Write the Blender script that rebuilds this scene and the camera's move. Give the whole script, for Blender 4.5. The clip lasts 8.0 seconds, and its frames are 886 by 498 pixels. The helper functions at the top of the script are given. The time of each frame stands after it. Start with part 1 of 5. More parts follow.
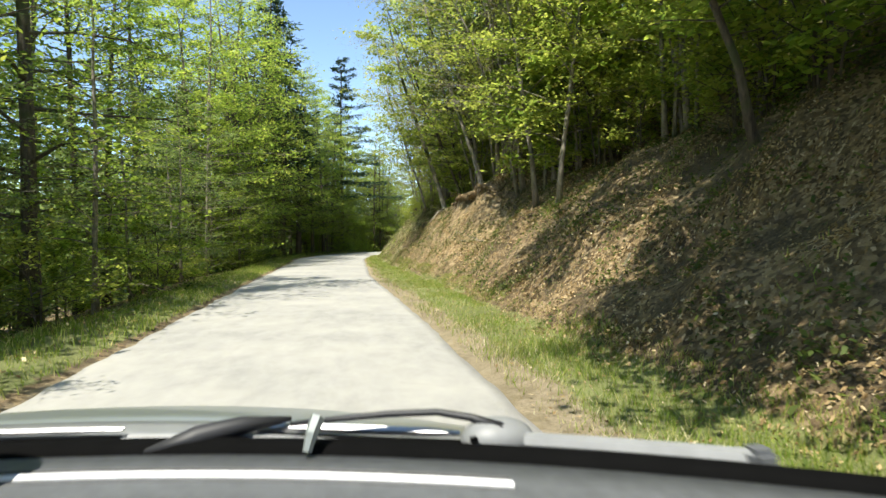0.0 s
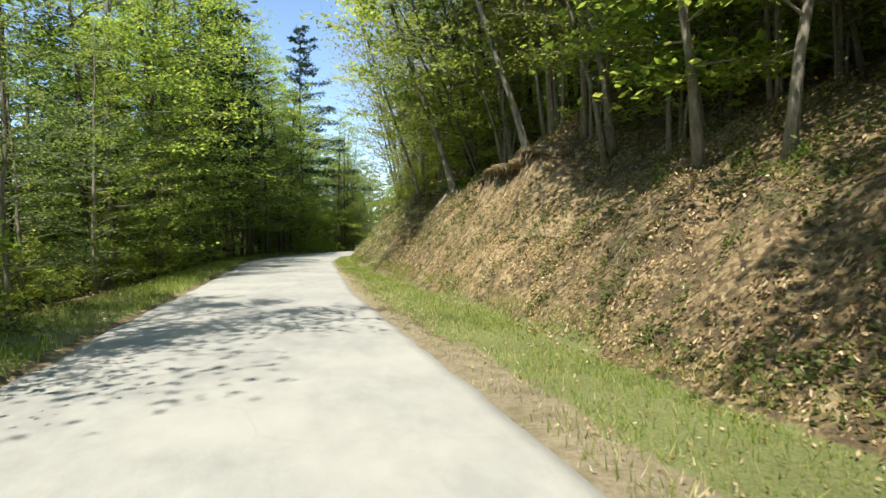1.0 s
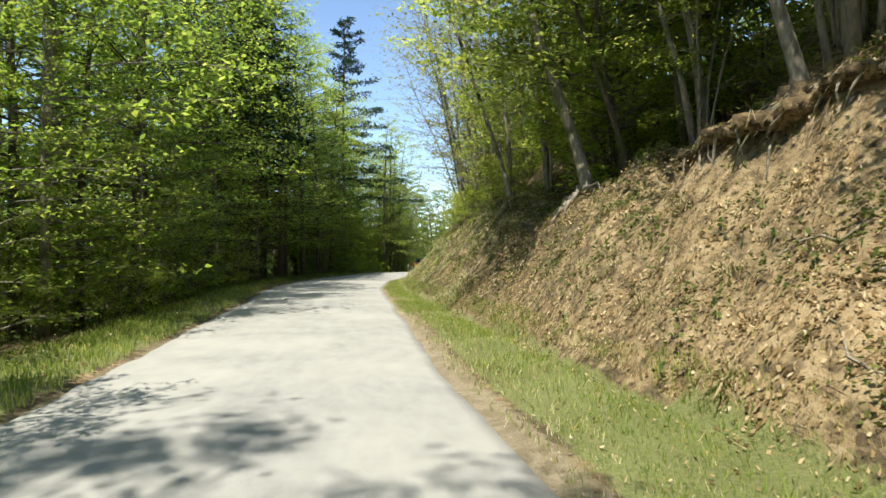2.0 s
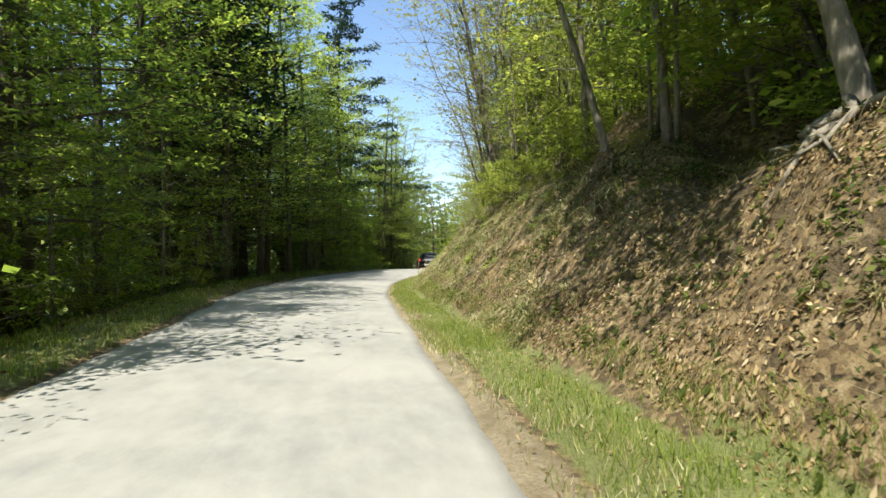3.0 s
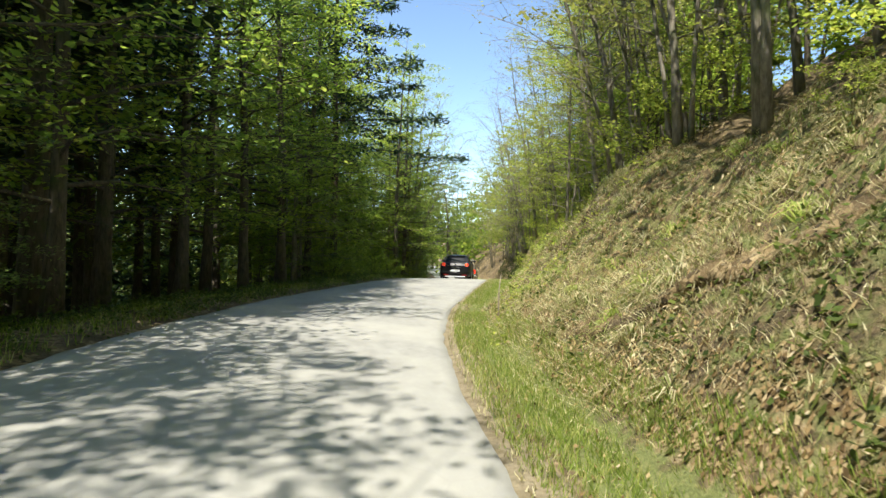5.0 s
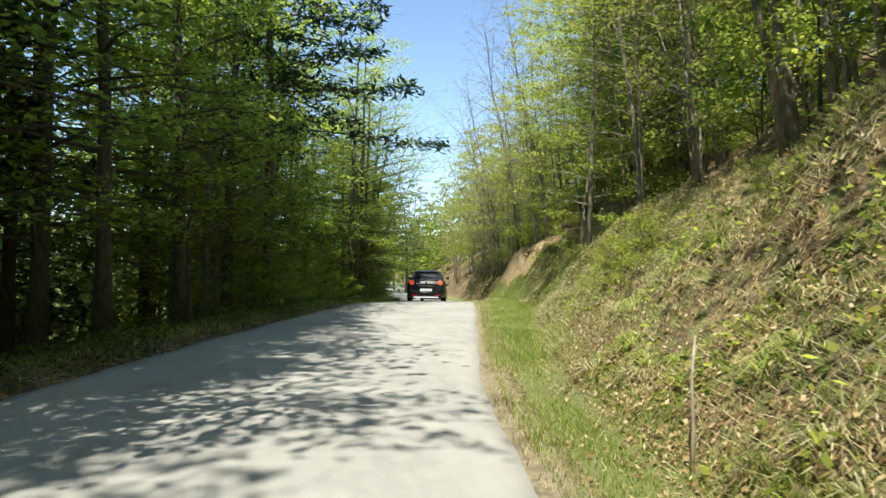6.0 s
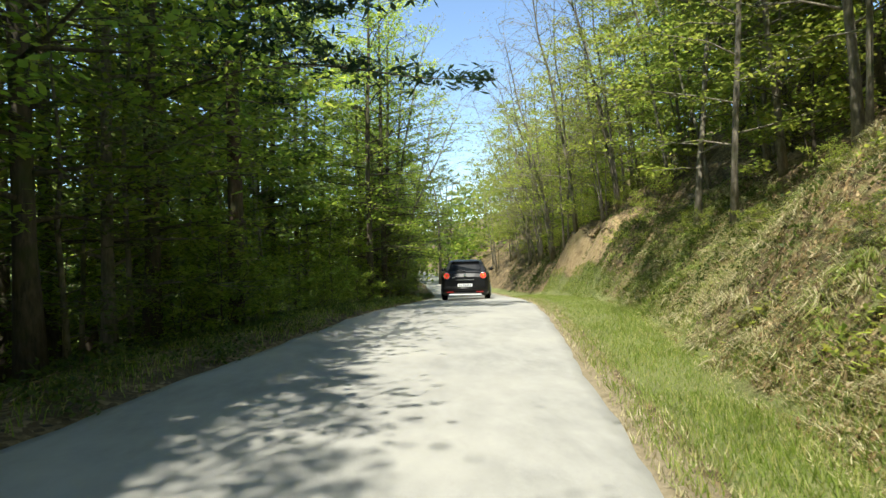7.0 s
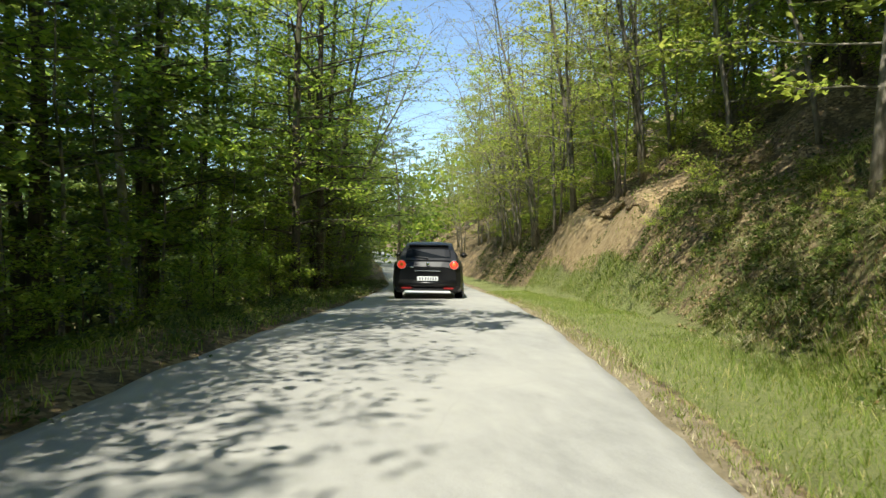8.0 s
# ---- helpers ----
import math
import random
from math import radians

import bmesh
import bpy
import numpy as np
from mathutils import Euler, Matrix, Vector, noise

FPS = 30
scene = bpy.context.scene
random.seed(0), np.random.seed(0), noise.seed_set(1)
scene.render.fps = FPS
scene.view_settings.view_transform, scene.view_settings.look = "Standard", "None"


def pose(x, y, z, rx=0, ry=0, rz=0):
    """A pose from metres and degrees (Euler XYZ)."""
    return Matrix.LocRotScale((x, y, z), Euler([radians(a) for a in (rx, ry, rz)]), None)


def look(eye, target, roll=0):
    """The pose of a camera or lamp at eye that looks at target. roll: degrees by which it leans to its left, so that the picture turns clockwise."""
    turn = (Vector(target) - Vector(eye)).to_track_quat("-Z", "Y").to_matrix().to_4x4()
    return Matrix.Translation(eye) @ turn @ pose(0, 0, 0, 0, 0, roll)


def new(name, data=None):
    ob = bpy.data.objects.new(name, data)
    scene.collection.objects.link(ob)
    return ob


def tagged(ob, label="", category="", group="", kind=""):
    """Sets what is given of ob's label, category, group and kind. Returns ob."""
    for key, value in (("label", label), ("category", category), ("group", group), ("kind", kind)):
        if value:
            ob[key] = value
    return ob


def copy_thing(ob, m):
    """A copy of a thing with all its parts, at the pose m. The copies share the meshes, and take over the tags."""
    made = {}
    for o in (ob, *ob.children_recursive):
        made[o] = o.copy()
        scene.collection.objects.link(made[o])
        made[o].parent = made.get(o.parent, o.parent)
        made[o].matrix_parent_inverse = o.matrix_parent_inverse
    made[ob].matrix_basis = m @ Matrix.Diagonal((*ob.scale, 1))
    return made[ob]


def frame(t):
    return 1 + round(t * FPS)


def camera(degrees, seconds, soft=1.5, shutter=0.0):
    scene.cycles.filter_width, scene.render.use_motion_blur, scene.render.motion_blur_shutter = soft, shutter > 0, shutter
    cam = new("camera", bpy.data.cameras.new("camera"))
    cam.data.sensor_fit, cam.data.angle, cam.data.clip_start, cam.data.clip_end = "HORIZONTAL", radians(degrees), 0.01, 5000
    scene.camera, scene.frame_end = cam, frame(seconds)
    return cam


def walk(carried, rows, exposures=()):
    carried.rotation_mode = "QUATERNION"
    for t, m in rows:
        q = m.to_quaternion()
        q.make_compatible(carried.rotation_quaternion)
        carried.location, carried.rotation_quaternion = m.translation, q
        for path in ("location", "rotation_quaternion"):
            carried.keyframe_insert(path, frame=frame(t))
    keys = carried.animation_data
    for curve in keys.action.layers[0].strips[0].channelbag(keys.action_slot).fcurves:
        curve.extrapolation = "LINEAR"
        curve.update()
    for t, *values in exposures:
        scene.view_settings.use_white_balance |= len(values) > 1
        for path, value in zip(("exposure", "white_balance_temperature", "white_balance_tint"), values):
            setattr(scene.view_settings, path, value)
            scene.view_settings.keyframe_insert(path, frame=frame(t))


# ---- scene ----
cam = camera(72.2, 8.0, 1.5, 0.05)
PATH = [
    (0, (-0.003, -0.005, 1.167), (0.271, 1.976, 1.133), -0.3),
    (0.5, (-0.158, 3.661, 1.136), (0.11, 5.643, 1.135), -0.3),
    (1, (-0.358, 7.492, 1.122), (0.045, 9.45, 1.08), -0.6),
    (1.5, (-0.553, 11.132, 1.112), (-0.161, 13.093, 1.138), -0.7),
    (1.7, (-0.501, 12.42, 1.194), (-0.197, 14.397, 1.213), -0.7),
    (2.8, (-0.532, 18.896, 1.168), (-0.276, 20.88, 1.187), 0.4),
    (3, (-0.51, 20.087, 1.166), (-0.226, 22.067, 1.169), 0.3),
    (3.5, (-0.517, 23.261, 1.18), (-0.29, 25.248, 1.173), -0.7),
    (4, (-0.673, 26.417, 1.127), (-0.414, 28.4, 1.138), 0.7),
    (4.5, (-0.583, 29.3, 1.081), (-0.384, 31.291, 1.081), 0.1),
    (4.7, (-0.538, 30.504, 1.145), (-0.324, 32.493, 1.14), 0.9),
    (5.8, (-0.423, 37.542, 1.129), (0.012, 39.493, 1.182), 0.2),
    (6, (-0.276, 38.837, 1.134), (0.152, 40.79, 1.191), 0.6),
    (6.5, (0.15, 42.026, 1.131), (0.561, 43.983, 1.161), -0.4),
    (7, (0.73, 44.986, 1.175), (1.051, 46.96, 1.191), -1.5),
    (7.5, (1.337, 48.324, 1.17), (1.764, 50.278, 1.163), -0.4),
    (8, (1.942, 51.436, 1.141), (2.388, 53.385, 1.093), 0.8),
]
walk(cam, [(t, look(eye, target, roll)) for t, eye, target, roll in PATH], [(0, 0.98, 6750, 7), (0.6, 0.86, 6750, 7), (4, 0.86, 6750, 7), (4.7, 0.98, 6750, 7), (6.5, 0.98, 6750, 5), (8, 0.8, 6750, 4)])

# ---- light: clear spring day, sun high, behind and to the left ----
SUN_AZ, SUN_EL = 149.0, 60.0          # degrees left of +y, degrees up
to_sun = Vector((-math.sin(radians(SUN_AZ)) * math.cos(radians(SUN_EL)),
                 math.cos(radians(SUN_AZ)) * math.cos(radians(SUN_EL)), math.sin(radians(SUN_EL))))
world = bpy.data.worlds.new("world")
scene.world = world
world.use_nodes = True
sky = world.node_tree.nodes.new("ShaderNodeTexSky")
sky.sky_type, sky.sun_disc = "NISHITA", False
sky.sun_elevation, sky.sun_rotation = radians(SUN_EL), radians(-SUN_AZ)
sky.altitude, sky.air_density, sky.dust_density, sky.ozone_density = 1200, 1.0, 0.1, 2.5
world.node_tree.links.new(sky.outputs[0], world.node_tree.nodes["Background"].inputs[0])
world.node_tree.nodes["Background"].inputs[1].default_value = 0.15
sun = new("sun", bpy.data.lights.new("sun", "SUN"))
sun.data.energy, sun.data.angle, sun.data.color = 4.8, radians(0.53), (1.0, 0.96, 0.88)
sun.matrix_world = look(to_sun * 50, (0, 0, 0))


# ---- materials ----
def material(name):
    m = bpy.data.materials.new(name)
    m.use_nodes = True
    return m, m.node_tree.nodes, m.node_tree.links, m.node_tree.nodes["Principled BSDF"]


def node(nodes, kind, **values):
    n = nodes.new(kind)
    for key, value in values.items():
        n.inputs[key.replace("_", " ")].default_value = value
    return n


def ramp(nodes, links, source, stops):
    r = nodes.new("ShaderNodeValToRGB")
    while len(r.color_ramp.elements) < len(stops):
        r.color_ramp.elements.new(0.5)
    for e, (at, colour) in zip(r.color_ramp.elements, stops):
        e.position, e.color = at, (*colour, 1)
    links.new(source, r.inputs[0])
    return r.outputs[0]


def blend(nodes, links, factor, a, b):
    m = nodes.new("ShaderNodeMix")
    m.data_type = "RGBA"
    for slot, value in ((0, factor), (6, a), (7, b)):
        if isinstance(value, bpy.types.NodeSocket):
            links.new(value, m.inputs[slot])
        else:
            m.inputs[slot].default_value = (*value, 1) if slot else value
    return m.outputs[2]


def bump(nodes, links, shader, height, strength, distance):
    b = nodes.new("ShaderNodeBump")
    b.inputs["Strength"].default_value, b.inputs["Distance"].default_value = strength, distance
    links.new(height, b.inputs["Height"])
    links.new(b.outputs[0], shader.inputs["Normal"])


def coords(nodes, links, scale=(1, 1, 1)):
    c = nodes.new("ShaderNodeTexCoord")
    m = nodes.new("ShaderNodeMapping")
    m.inputs["Scale"].default_value = scale
    links.new(c.outputs["Object"], m.inputs[0])
    return m.outputs[0]


def noise_out(nodes, links, co, scale, detail=4.0, rough=0.55):
    n = node(nodes, "ShaderNodeTexNoise", Scale=scale, Detail=detail, Roughness=rough)
    links.new(co, n.inputs["Vector"])
    return n.outputs["Fac"]


def leaf_material(name, stops, through_light=0.45, rough=0.5):
    """A thin leaf: every leaf takes its own tint, and light comes through it."""
    m, nodes, links, shader = material(name)
    geo = nodes.new("ShaderNodeNewGeometry")
    col = ramp(nodes, links, geo.outputs["Random Per Island"], stops)
    obj = nodes.new("ShaderNodeObjectInfo")
    hsv = nodes.new("ShaderNodeHueSaturation")
    tint = node(nodes, "ShaderNodeMapRange", To_Min=0.8, To_Max=1.2)
    links.new(obj.outputs["Random"], tint.inputs[0])
    links.new(tint.outputs[0], hsv.inputs["Value"])
    links.new(col, hsv.inputs["Color"])
    links.new(hsv.outputs[0], shader.inputs["Base Color"])
    shader.inputs["Roughness"].default_value = rough
    shader.inputs["Specular IOR Level"].default_value = 0.12
    thin = nodes.new("ShaderNodeBsdfTranslucent")
    warm = nodes.new("ShaderNodeHueSaturation")
    warm.inputs["Hue"].default_value, warm.inputs["Saturation"].default_value, warm.inputs["Value"].default_value = 0.501, 1.08, 2.5
    links.new(hsv.outputs[0], warm.inputs["Color"])
    links.new(warm.outputs[0], thin.inputs["Color"])
    mix = nodes.new("ShaderNodeMixShader")
    mix.inputs[0].default_value = through_light
    links.new(shader.outputs[0], mix.inputs[1])
    links.new(thin.outputs[0], mix.inputs[2])
    links.new(mix.outputs[0], nodes["Material Output"].inputs[0])
    return m


def plain(name, colour, rough=0.5, metal=0.0, coat=0.0, vary=0.12, scale=30.0, gloss=0.5):
    m, nodes, links, shader = material(name)
    n = noise_out(nodes, links, coords(nodes, links), scale)
    links.new(ramp(nodes, links, n, [(0.3, tuple(c * (1 - vary) for c in colour)), (0.7, tuple(min(1, c * (1 + vary)) for c in colour))]), shader.inputs["Base Color"])
    shader.inputs["Roughness"].default_value, shader.inputs["Metallic"].default_value = rough, metal
    shader.inputs["Coat Weight"].default_value = coat
    shader.inputs["Specular IOR Level"].default_value = gloss
    return m


def bark_material(name, dark, light, moss=(0.06, 0.075, 0.025)):
    m, nodes, links, shader = material(name)
    co = coords(nodes, links, (1, 1, 0.25))
    a = noise_out(nodes, links, co, 22, 6, 0.65)
    b = noise_out(nodes, links, coords(nodes, links), 1.7, 3)
    col = ramp(nodes, links, a, [(0.3, dark), (0.62, light)])
    spots = ramp(nodes, links, b, [(0.5, (0, 0, 0)), (0.66, (1, 1, 1))])
    links.new(blend(nodes, links, spots, col, moss), shader.inputs["Base Color"])
    shader.inputs["Roughness"].default_value = 0.9
    bump(nodes, links, shader, a, 0.6, 0.02)
    return m


def ground_material():
    """Leaf litter, bare soil and grassy earth, shared out by the attribute 'zone' (red: grass, green: soil)."""
    m, nodes, links, shader = material("forest_ground")
    co = coords(nodes, links)
    fine, mid, wide = noise_out(nodes, links, co, 34, 6, 0.7), noise_out(nodes, links, co, 6, 5), noise_out(nodes, links, co, 0.8, 4)
    cells = node(nodes, "ShaderNodeTexVoronoi", Scale=19.0)
    links.new(co, cells.inputs["Vector"])
    leaf = ramp(nodes, links, cells.outputs["Color"], [(0.0, (0.025, 0.017, 0.009)), (0.3, (0.15, 0.1, 0.047)), (0.65, (0.33, 0.235, 0.12)), (1.0, (0.5, 0.39, 0.235))])
    humus = ramp(nodes, links, fine, [(0.35, (0.022, 0.017, 0.009)), (0.65, (0.19, 0.138, 0.07))])
    litter = blend(nodes, links, ramp(nodes, links, mid, [(0.3, (0, 0, 0)), (0.44, (1, 1, 1))]), humus, leaf)
    damp = ramp(nodes, links, noise_out(nodes, links, co, 1.7, 5, 0.62), [(0.42, (0.9, 0.9, 0.9)), (0.52, (0, 0, 0))])
    litter = blend(nodes, links, damp, litter, humus)
    soil = ramp(nodes, links, mid, [(0.25, (0.21, 0.145, 0.07)), (0.5, (0.37, 0.27, 0.14)), (0.75, (0.5, 0.385, 0.22))])
    grass = ramp(nodes, links, fine, [(0.3, (0.1, 0.125, 0.035)), (0.5, (0.2, 0.225, 0.07)), (0.75, (0.33, 0.31, 0.14))])
    zone = nodes.new("ShaderNodeVertexColor")
    zone.layer_name = "zone"
    parts = nodes.new("ShaderNodeSeparateColor")
    links.new(zone.outputs[0], parts.inputs[0])

    def ragged(socket):
        s = nodes.new("ShaderNodeMath")
        s.operation = "MULTIPLY_ADD"
        links.new(mid, s.inputs[0])
        s.inputs[1].default_value = 0.9
        links.new(socket, s.inputs[2])
        return ramp(nodes, links, s.outputs[0], [(0.82, (0, 0, 0)), (1.0, (1, 1, 1))])
    pale = ramp(nodes, links, fine, [(0.25, (0.2, 0.155, 0.095)), (0.5, (0.37, 0.305, 0.2)), (0.8, (0.48, 0.42, 0.31))])
    dust = blend(nodes, links, ramp(nodes, links, mid, [(0.4, (0, 0, 0)), (0.62, (0.7, 0.7, 0.7))]), pale, (0.2, 0.16, 0.085))
    col = blend(nodes, links, ragged(parts.outputs[1]), litter, soil)
    col = blend(nodes, links, ragged(parts.outputs[0]), col, grass)
    col = blend(nodes, links, ragged(parts.outputs[2]), col, dust)
    stain = ramp(nodes, links, wide, [(0.3, (0.72, 0.7, 0.68)), (0.7, (1.0, 1.0, 1.0))])
    mul = nodes.new("ShaderNodeMix")
    mul.data_type, mul.blend_type = "RGBA", "MULTIPLY"
    mul.inputs[0].default_value = 1.0
    links.new(col, mul.inputs[6])
    links.new(stain, mul.inputs[7])
    links.new(mul.outputs[2], shader.inputs["Base Color"])
    shader.inputs["Roughness"].default_value = 0.95
    bump(nodes, links, shader, fine, 0.8, 0.05)
    return m


def road_material():
    """Old bleached tarmac, dusty, with paler wheel tracks, cracks and fine stone."""
    m, nodes, links, shader = material("bleached_tarmac")
    co = coords(nodes, links)
    stone, mid, wide = noise_out(nodes, links, co, 160, 3, 0.7), noise_out(nodes, links, coords(nodes, links, (1, 0.45, 1)), 4.5, 6, 0.68), noise_out(nodes, links, co, 0.6, 4)
    a = ramp(nodes, links, stone, [(0.3, (0.215, 0.212, 0.2)), (0.7, (0.365, 0.357, 0.335))])
    b = ramp(nodes, links, mid, [(0.3, (0.2, 0.196, 0.183)), (0.7, (0.4, 0.388, 0.36))])
    col = blend(nodes, links, 0.5, a, b)
    dust = blend(nodes, links, ramp(nodes, links, wide, [(0.4, (0, 0, 0)), (0.65, (0.6, 0.6, 0.6))]), col, (0.4, 0.386, 0.35))
    crack = node(nodes, "ShaderNodeTexVoronoi", Scale=0.9)
    crack.feature = "DISTANCE_TO_EDGE"
    warp = nodes.new("ShaderNodeMix")
    warp.data_type = "RGBA"
    warp.inputs[0].default_value = 0.12
    links.new(co, warp.inputs[6])
    n2 = node(nodes, "ShaderNodeTexNoise", Scale=3.0, Detail=4.0)
    links.new(co, n2.inputs["Vector"])
    links.new(n2.outputs["Color"], warp.inputs[7])
    links.new(warp.outputs[2], crack.inputs["Vector"])
    lines = ramp(nodes, links, crack.outputs["Distance"], [(0.0, (1, 1, 1)), (0.012, (0, 0, 0))])
    keep = nodes.new("ShaderNodeMath")
    keep.operation = "MULTIPLY"
    links.new(lines, keep.inputs[0])
    links.new(ramp(nodes, links, wide, [(0.5, (0, 0, 0)), (0.62, (0.1, 0.1, 0.1))]), keep.inputs[1])
    links.new(blend(nodes, links, keep.outputs[0], dust, (0.12, 0.11, 0.1)), shader.inputs["Base Color"])
    shader.inputs["Roughness"].default_value = 0.85
    bump(nodes, links, shader, stone, 0.5, 0.008)
    return m


GROUND, ROAD = ground_material(), road_material()
BARK_PALE = bark_material("pale_bark", (0.095, 0.08, 0.06), (0.29, 0.255, 0.2))
BARK_DARK = bark_material("dark_bark", (0.035, 0.028, 0.02), (0.13, 0.105, 0.075))
BARK_WHITE = bark_material("white_bark", (0.26, 0.24, 0.2), (0.56, 0.53, 0.47), (0.16, 0.15, 0.11))
BARK_RED = bark_material("pine_bark", (0.03, 0.021, 0.015), (0.12, 0.085, 0.06))
DEAD_WOOD = bark_material("dead_wood", (0.12, 0.095, 0.07), (0.38, 0.32, 0.25))
LEAF_FRESH = leaf_material("fresh_leaves", [(0.0, (0.0807, 0.1179, 0.0276)), (0.4, (0.1348, 0.182, 0.0384)), (0.8, (0.1961, 0.238, 0.0506)), (1.0, (0.2744, 0.2828, 0.0706))], 0.66)
LEAF_DEEP = leaf_material("deep_green_leaves", [(0.0, (0.0601, 0.0857, 0.0333)), (0.5, (0.1071, 0.1391, 0.0499)), (1.0, (0.1671, 0.195, 0.0699))], 0.62)
LEAF_YELLOW = leaf_material("yellow_green_leaves", [(0.0, (0.102, 0.1313, 0.0317)), (0.5, (0.1718, 0.2035, 0.0476)), (1.0, (0.2613, 0.2627, 0.0683))], 0.66)
BUDS = leaf_material("opening_buds", [(0.0, (0.11, 0.105, 0.04)), (0.6, (0.17, 0.18, 0.05)), (1.0, (0.23, 0.24, 0.07))])
NEEDLES = leaf_material("pine_needles", [(0.0, (0.018, 0.04, 0.022)), (0.6, (0.035, 0.065, 0.035)), (1.0, (0.06, 0.095, 0.05))], 0.15)
STALKS = leaf_material("dry_stalks", [(0.0, (0.05, 0.036, 0.018)), (0.3, (0.16, 0.12, 0.06)), (0.6, (0.3, 0.245, 0.13)), (0.8, (0.44, 0.385, 0.24)), (0.9, (0.12, 0.14, 0.045)), (1.0, (0.17, 0.19, 0.06))], 0.15, 0.7)
IVY = leaf_material("herb_leaves", [(0.0, (0.03, 0.048, 0.012)), (0.5, (0.065, 0.09, 0.022)), (1.0, (0.115, 0.13, 0.035))], 0.3)
BLADES = leaf_material("grass_blades", [(0.0, (0.09, 0.135, 0.022)), (0.5, (0.16, 0.215, 0.042)), (0.8, (0.24, 0.265, 0.07)), (1.0, (0.42, 0.36, 0.17))], 0.35)
PALE_GRASS = leaf_material("pale_grass", [(0.0, (0.14, 0.19, 0.045)), (0.5, (0.22, 0.275, 0.075)), (0.85, (0.31, 0.335, 0.12)), (1.0, (0.45, 0.4, 0.2))], 0.45)
STRAW = leaf_material("dry_grass", [(0.0, (0.14, 0.11, 0.055)), (0.2, (0.33, 0.29, 0.16)), (0.45, (0.48, 0.43, 0.26)), (0.65, (0.6, 0.55, 0.37)), (0.72, (0.16, 0.19, 0.06)), (1.0, (0.26, 0.28, 0.1))], 0.25)
DRY_LEAF = leaf_material("dry_leaves", [(0.0, (0.07, 0.045, 0.02)), (0.25, (0.2, 0.132, 0.06)), (0.55, (0.33, 0.232, 0.115)), (0.85, (0.45, 0.34, 0.19)), (1.0, (0.58, 0.48, 0.32))], 0.15, 0.7)


# ---- building helpers ----
class Shape:
    """Vertices and faces that grow into one mesh."""

    def __init__(self):
        self.v, self.f = [], []

    def add(self, verts, faces):
        n = len(self.v)
        self.v += [tuple(p) for p in verts]
        self.f += [tuple(i + n for i in f) for f in faces]
        return self

    def tube(self, pts, radii, sides=6, cap=True):
        pts = [Vector(p) for p in pts]
        n, verts, faces = len(pts), [], []
        for i, p in enumerate(pts):
            way = (pts[min(i + 1, n - 1)] - pts[max(i - 1, 0)]).normalized()
            side = way.orthogonal().normalized() if i == 0 else (side - way * side.dot(way)).normalized()
            other = way.cross(side)
            for k in range(sides):
                a = 2 * math.pi * k / sides
                verts.append(p + (side * math.cos(a) + other * math.sin(a)) * radii[i])
        for i in range(n - 1):
            for k in range(sides):
                b = (k + 1) % sides
                faces.append((i * sides + k, i * sides + b, (i + 1) * sides + b, (i + 1) * sides + k))
        if cap:
            faces += [tuple(range(sides))[::-1], tuple(range((n - 1) * sides, n * sides))]
        return self.add(verts, faces)

    def cards(self, quads):
        """quads: array (n, 4, 3), n loose four-cornered blades or leaves."""
        n = len(self.v)
        self.v += quads.reshape(-1, 3).tolist()
        self.f += (np.arange(len(quads) * 4).reshape(-1, 4) + n).tolist()
        return self

    def mesh(self, name, mat, smooth=False):
        me = bpy.data.meshes.new(name)
        me.from_pydata(self.v, [], self.f)
        me.materials.append(mat)
        if smooth:
            me.polygons.foreach_set("use_smooth", [True] * len(me.polygons))
        me.update()
        return me


def part(name, shape, mat, parent=None, label="", smooth=False):
    """Links a Shape or a bmesh as one mesh object, under parent where one is given."""
    if isinstance(shape, Shape):
        me = shape.mesh(name, mat, smooth)
    else:
        me = bpy.data.meshes.new(name)
        shape.to_mesh(me)
        shape.free()
        me.materials.append(mat)
        if smooth:
            me.polygons.foreach_set("use_smooth", [True] * len(me.polygons))
    ob = new(name, me)
    if parent:
        ob.parent = parent
    if label:
        tagged(ob, label)
    return ob


def leaf_cards(places, size, rng, tilt=0.55, narrow=0.6, droop=0.0):
    """One rhombic leaf at each place, mostly lying flat, in all directions of the compass."""
    n = len(places)
    yaw = rng.uniform(0, 2 * np.pi, n)
    d = np.stack([np.cos(yaw), np.sin(yaw), rng.normal(-droop, tilt, n)], 1)
    d /= np.linalg.norm(d, axis=1)[:, None]
    s = np.stack([-np.sin(yaw), np.cos(yaw), rng.normal(0, tilt, n)], 1)
    s /= np.linalg.norm(s, axis=1)[:, None]
    size = size * rng.uniform(0.6, 1.3, n)[:, None]
    w = size * narrow * 0.5 * rng.uniform(0.6, 1.35, n)[:, None]
    mid = places + d * size * rng.uniform(0.3, 0.6, n)[:, None]
    return np.stack([places, mid - s * w, places + d * size, mid + s * w], 1)


# ---- the plan: road edges, verges, bank and fall of the land ----
YS = np.arange(-80, 300, 0.5)


def along(*rows):
    """A smooth run of values along the road from (y, value) rows."""
    raw = np.interp(YS, *zip(*rows))
    k = np.hanning(11)
    return np.convolve(np.pad(raw, 5, mode="edge"), k / k.sum(), "valid")


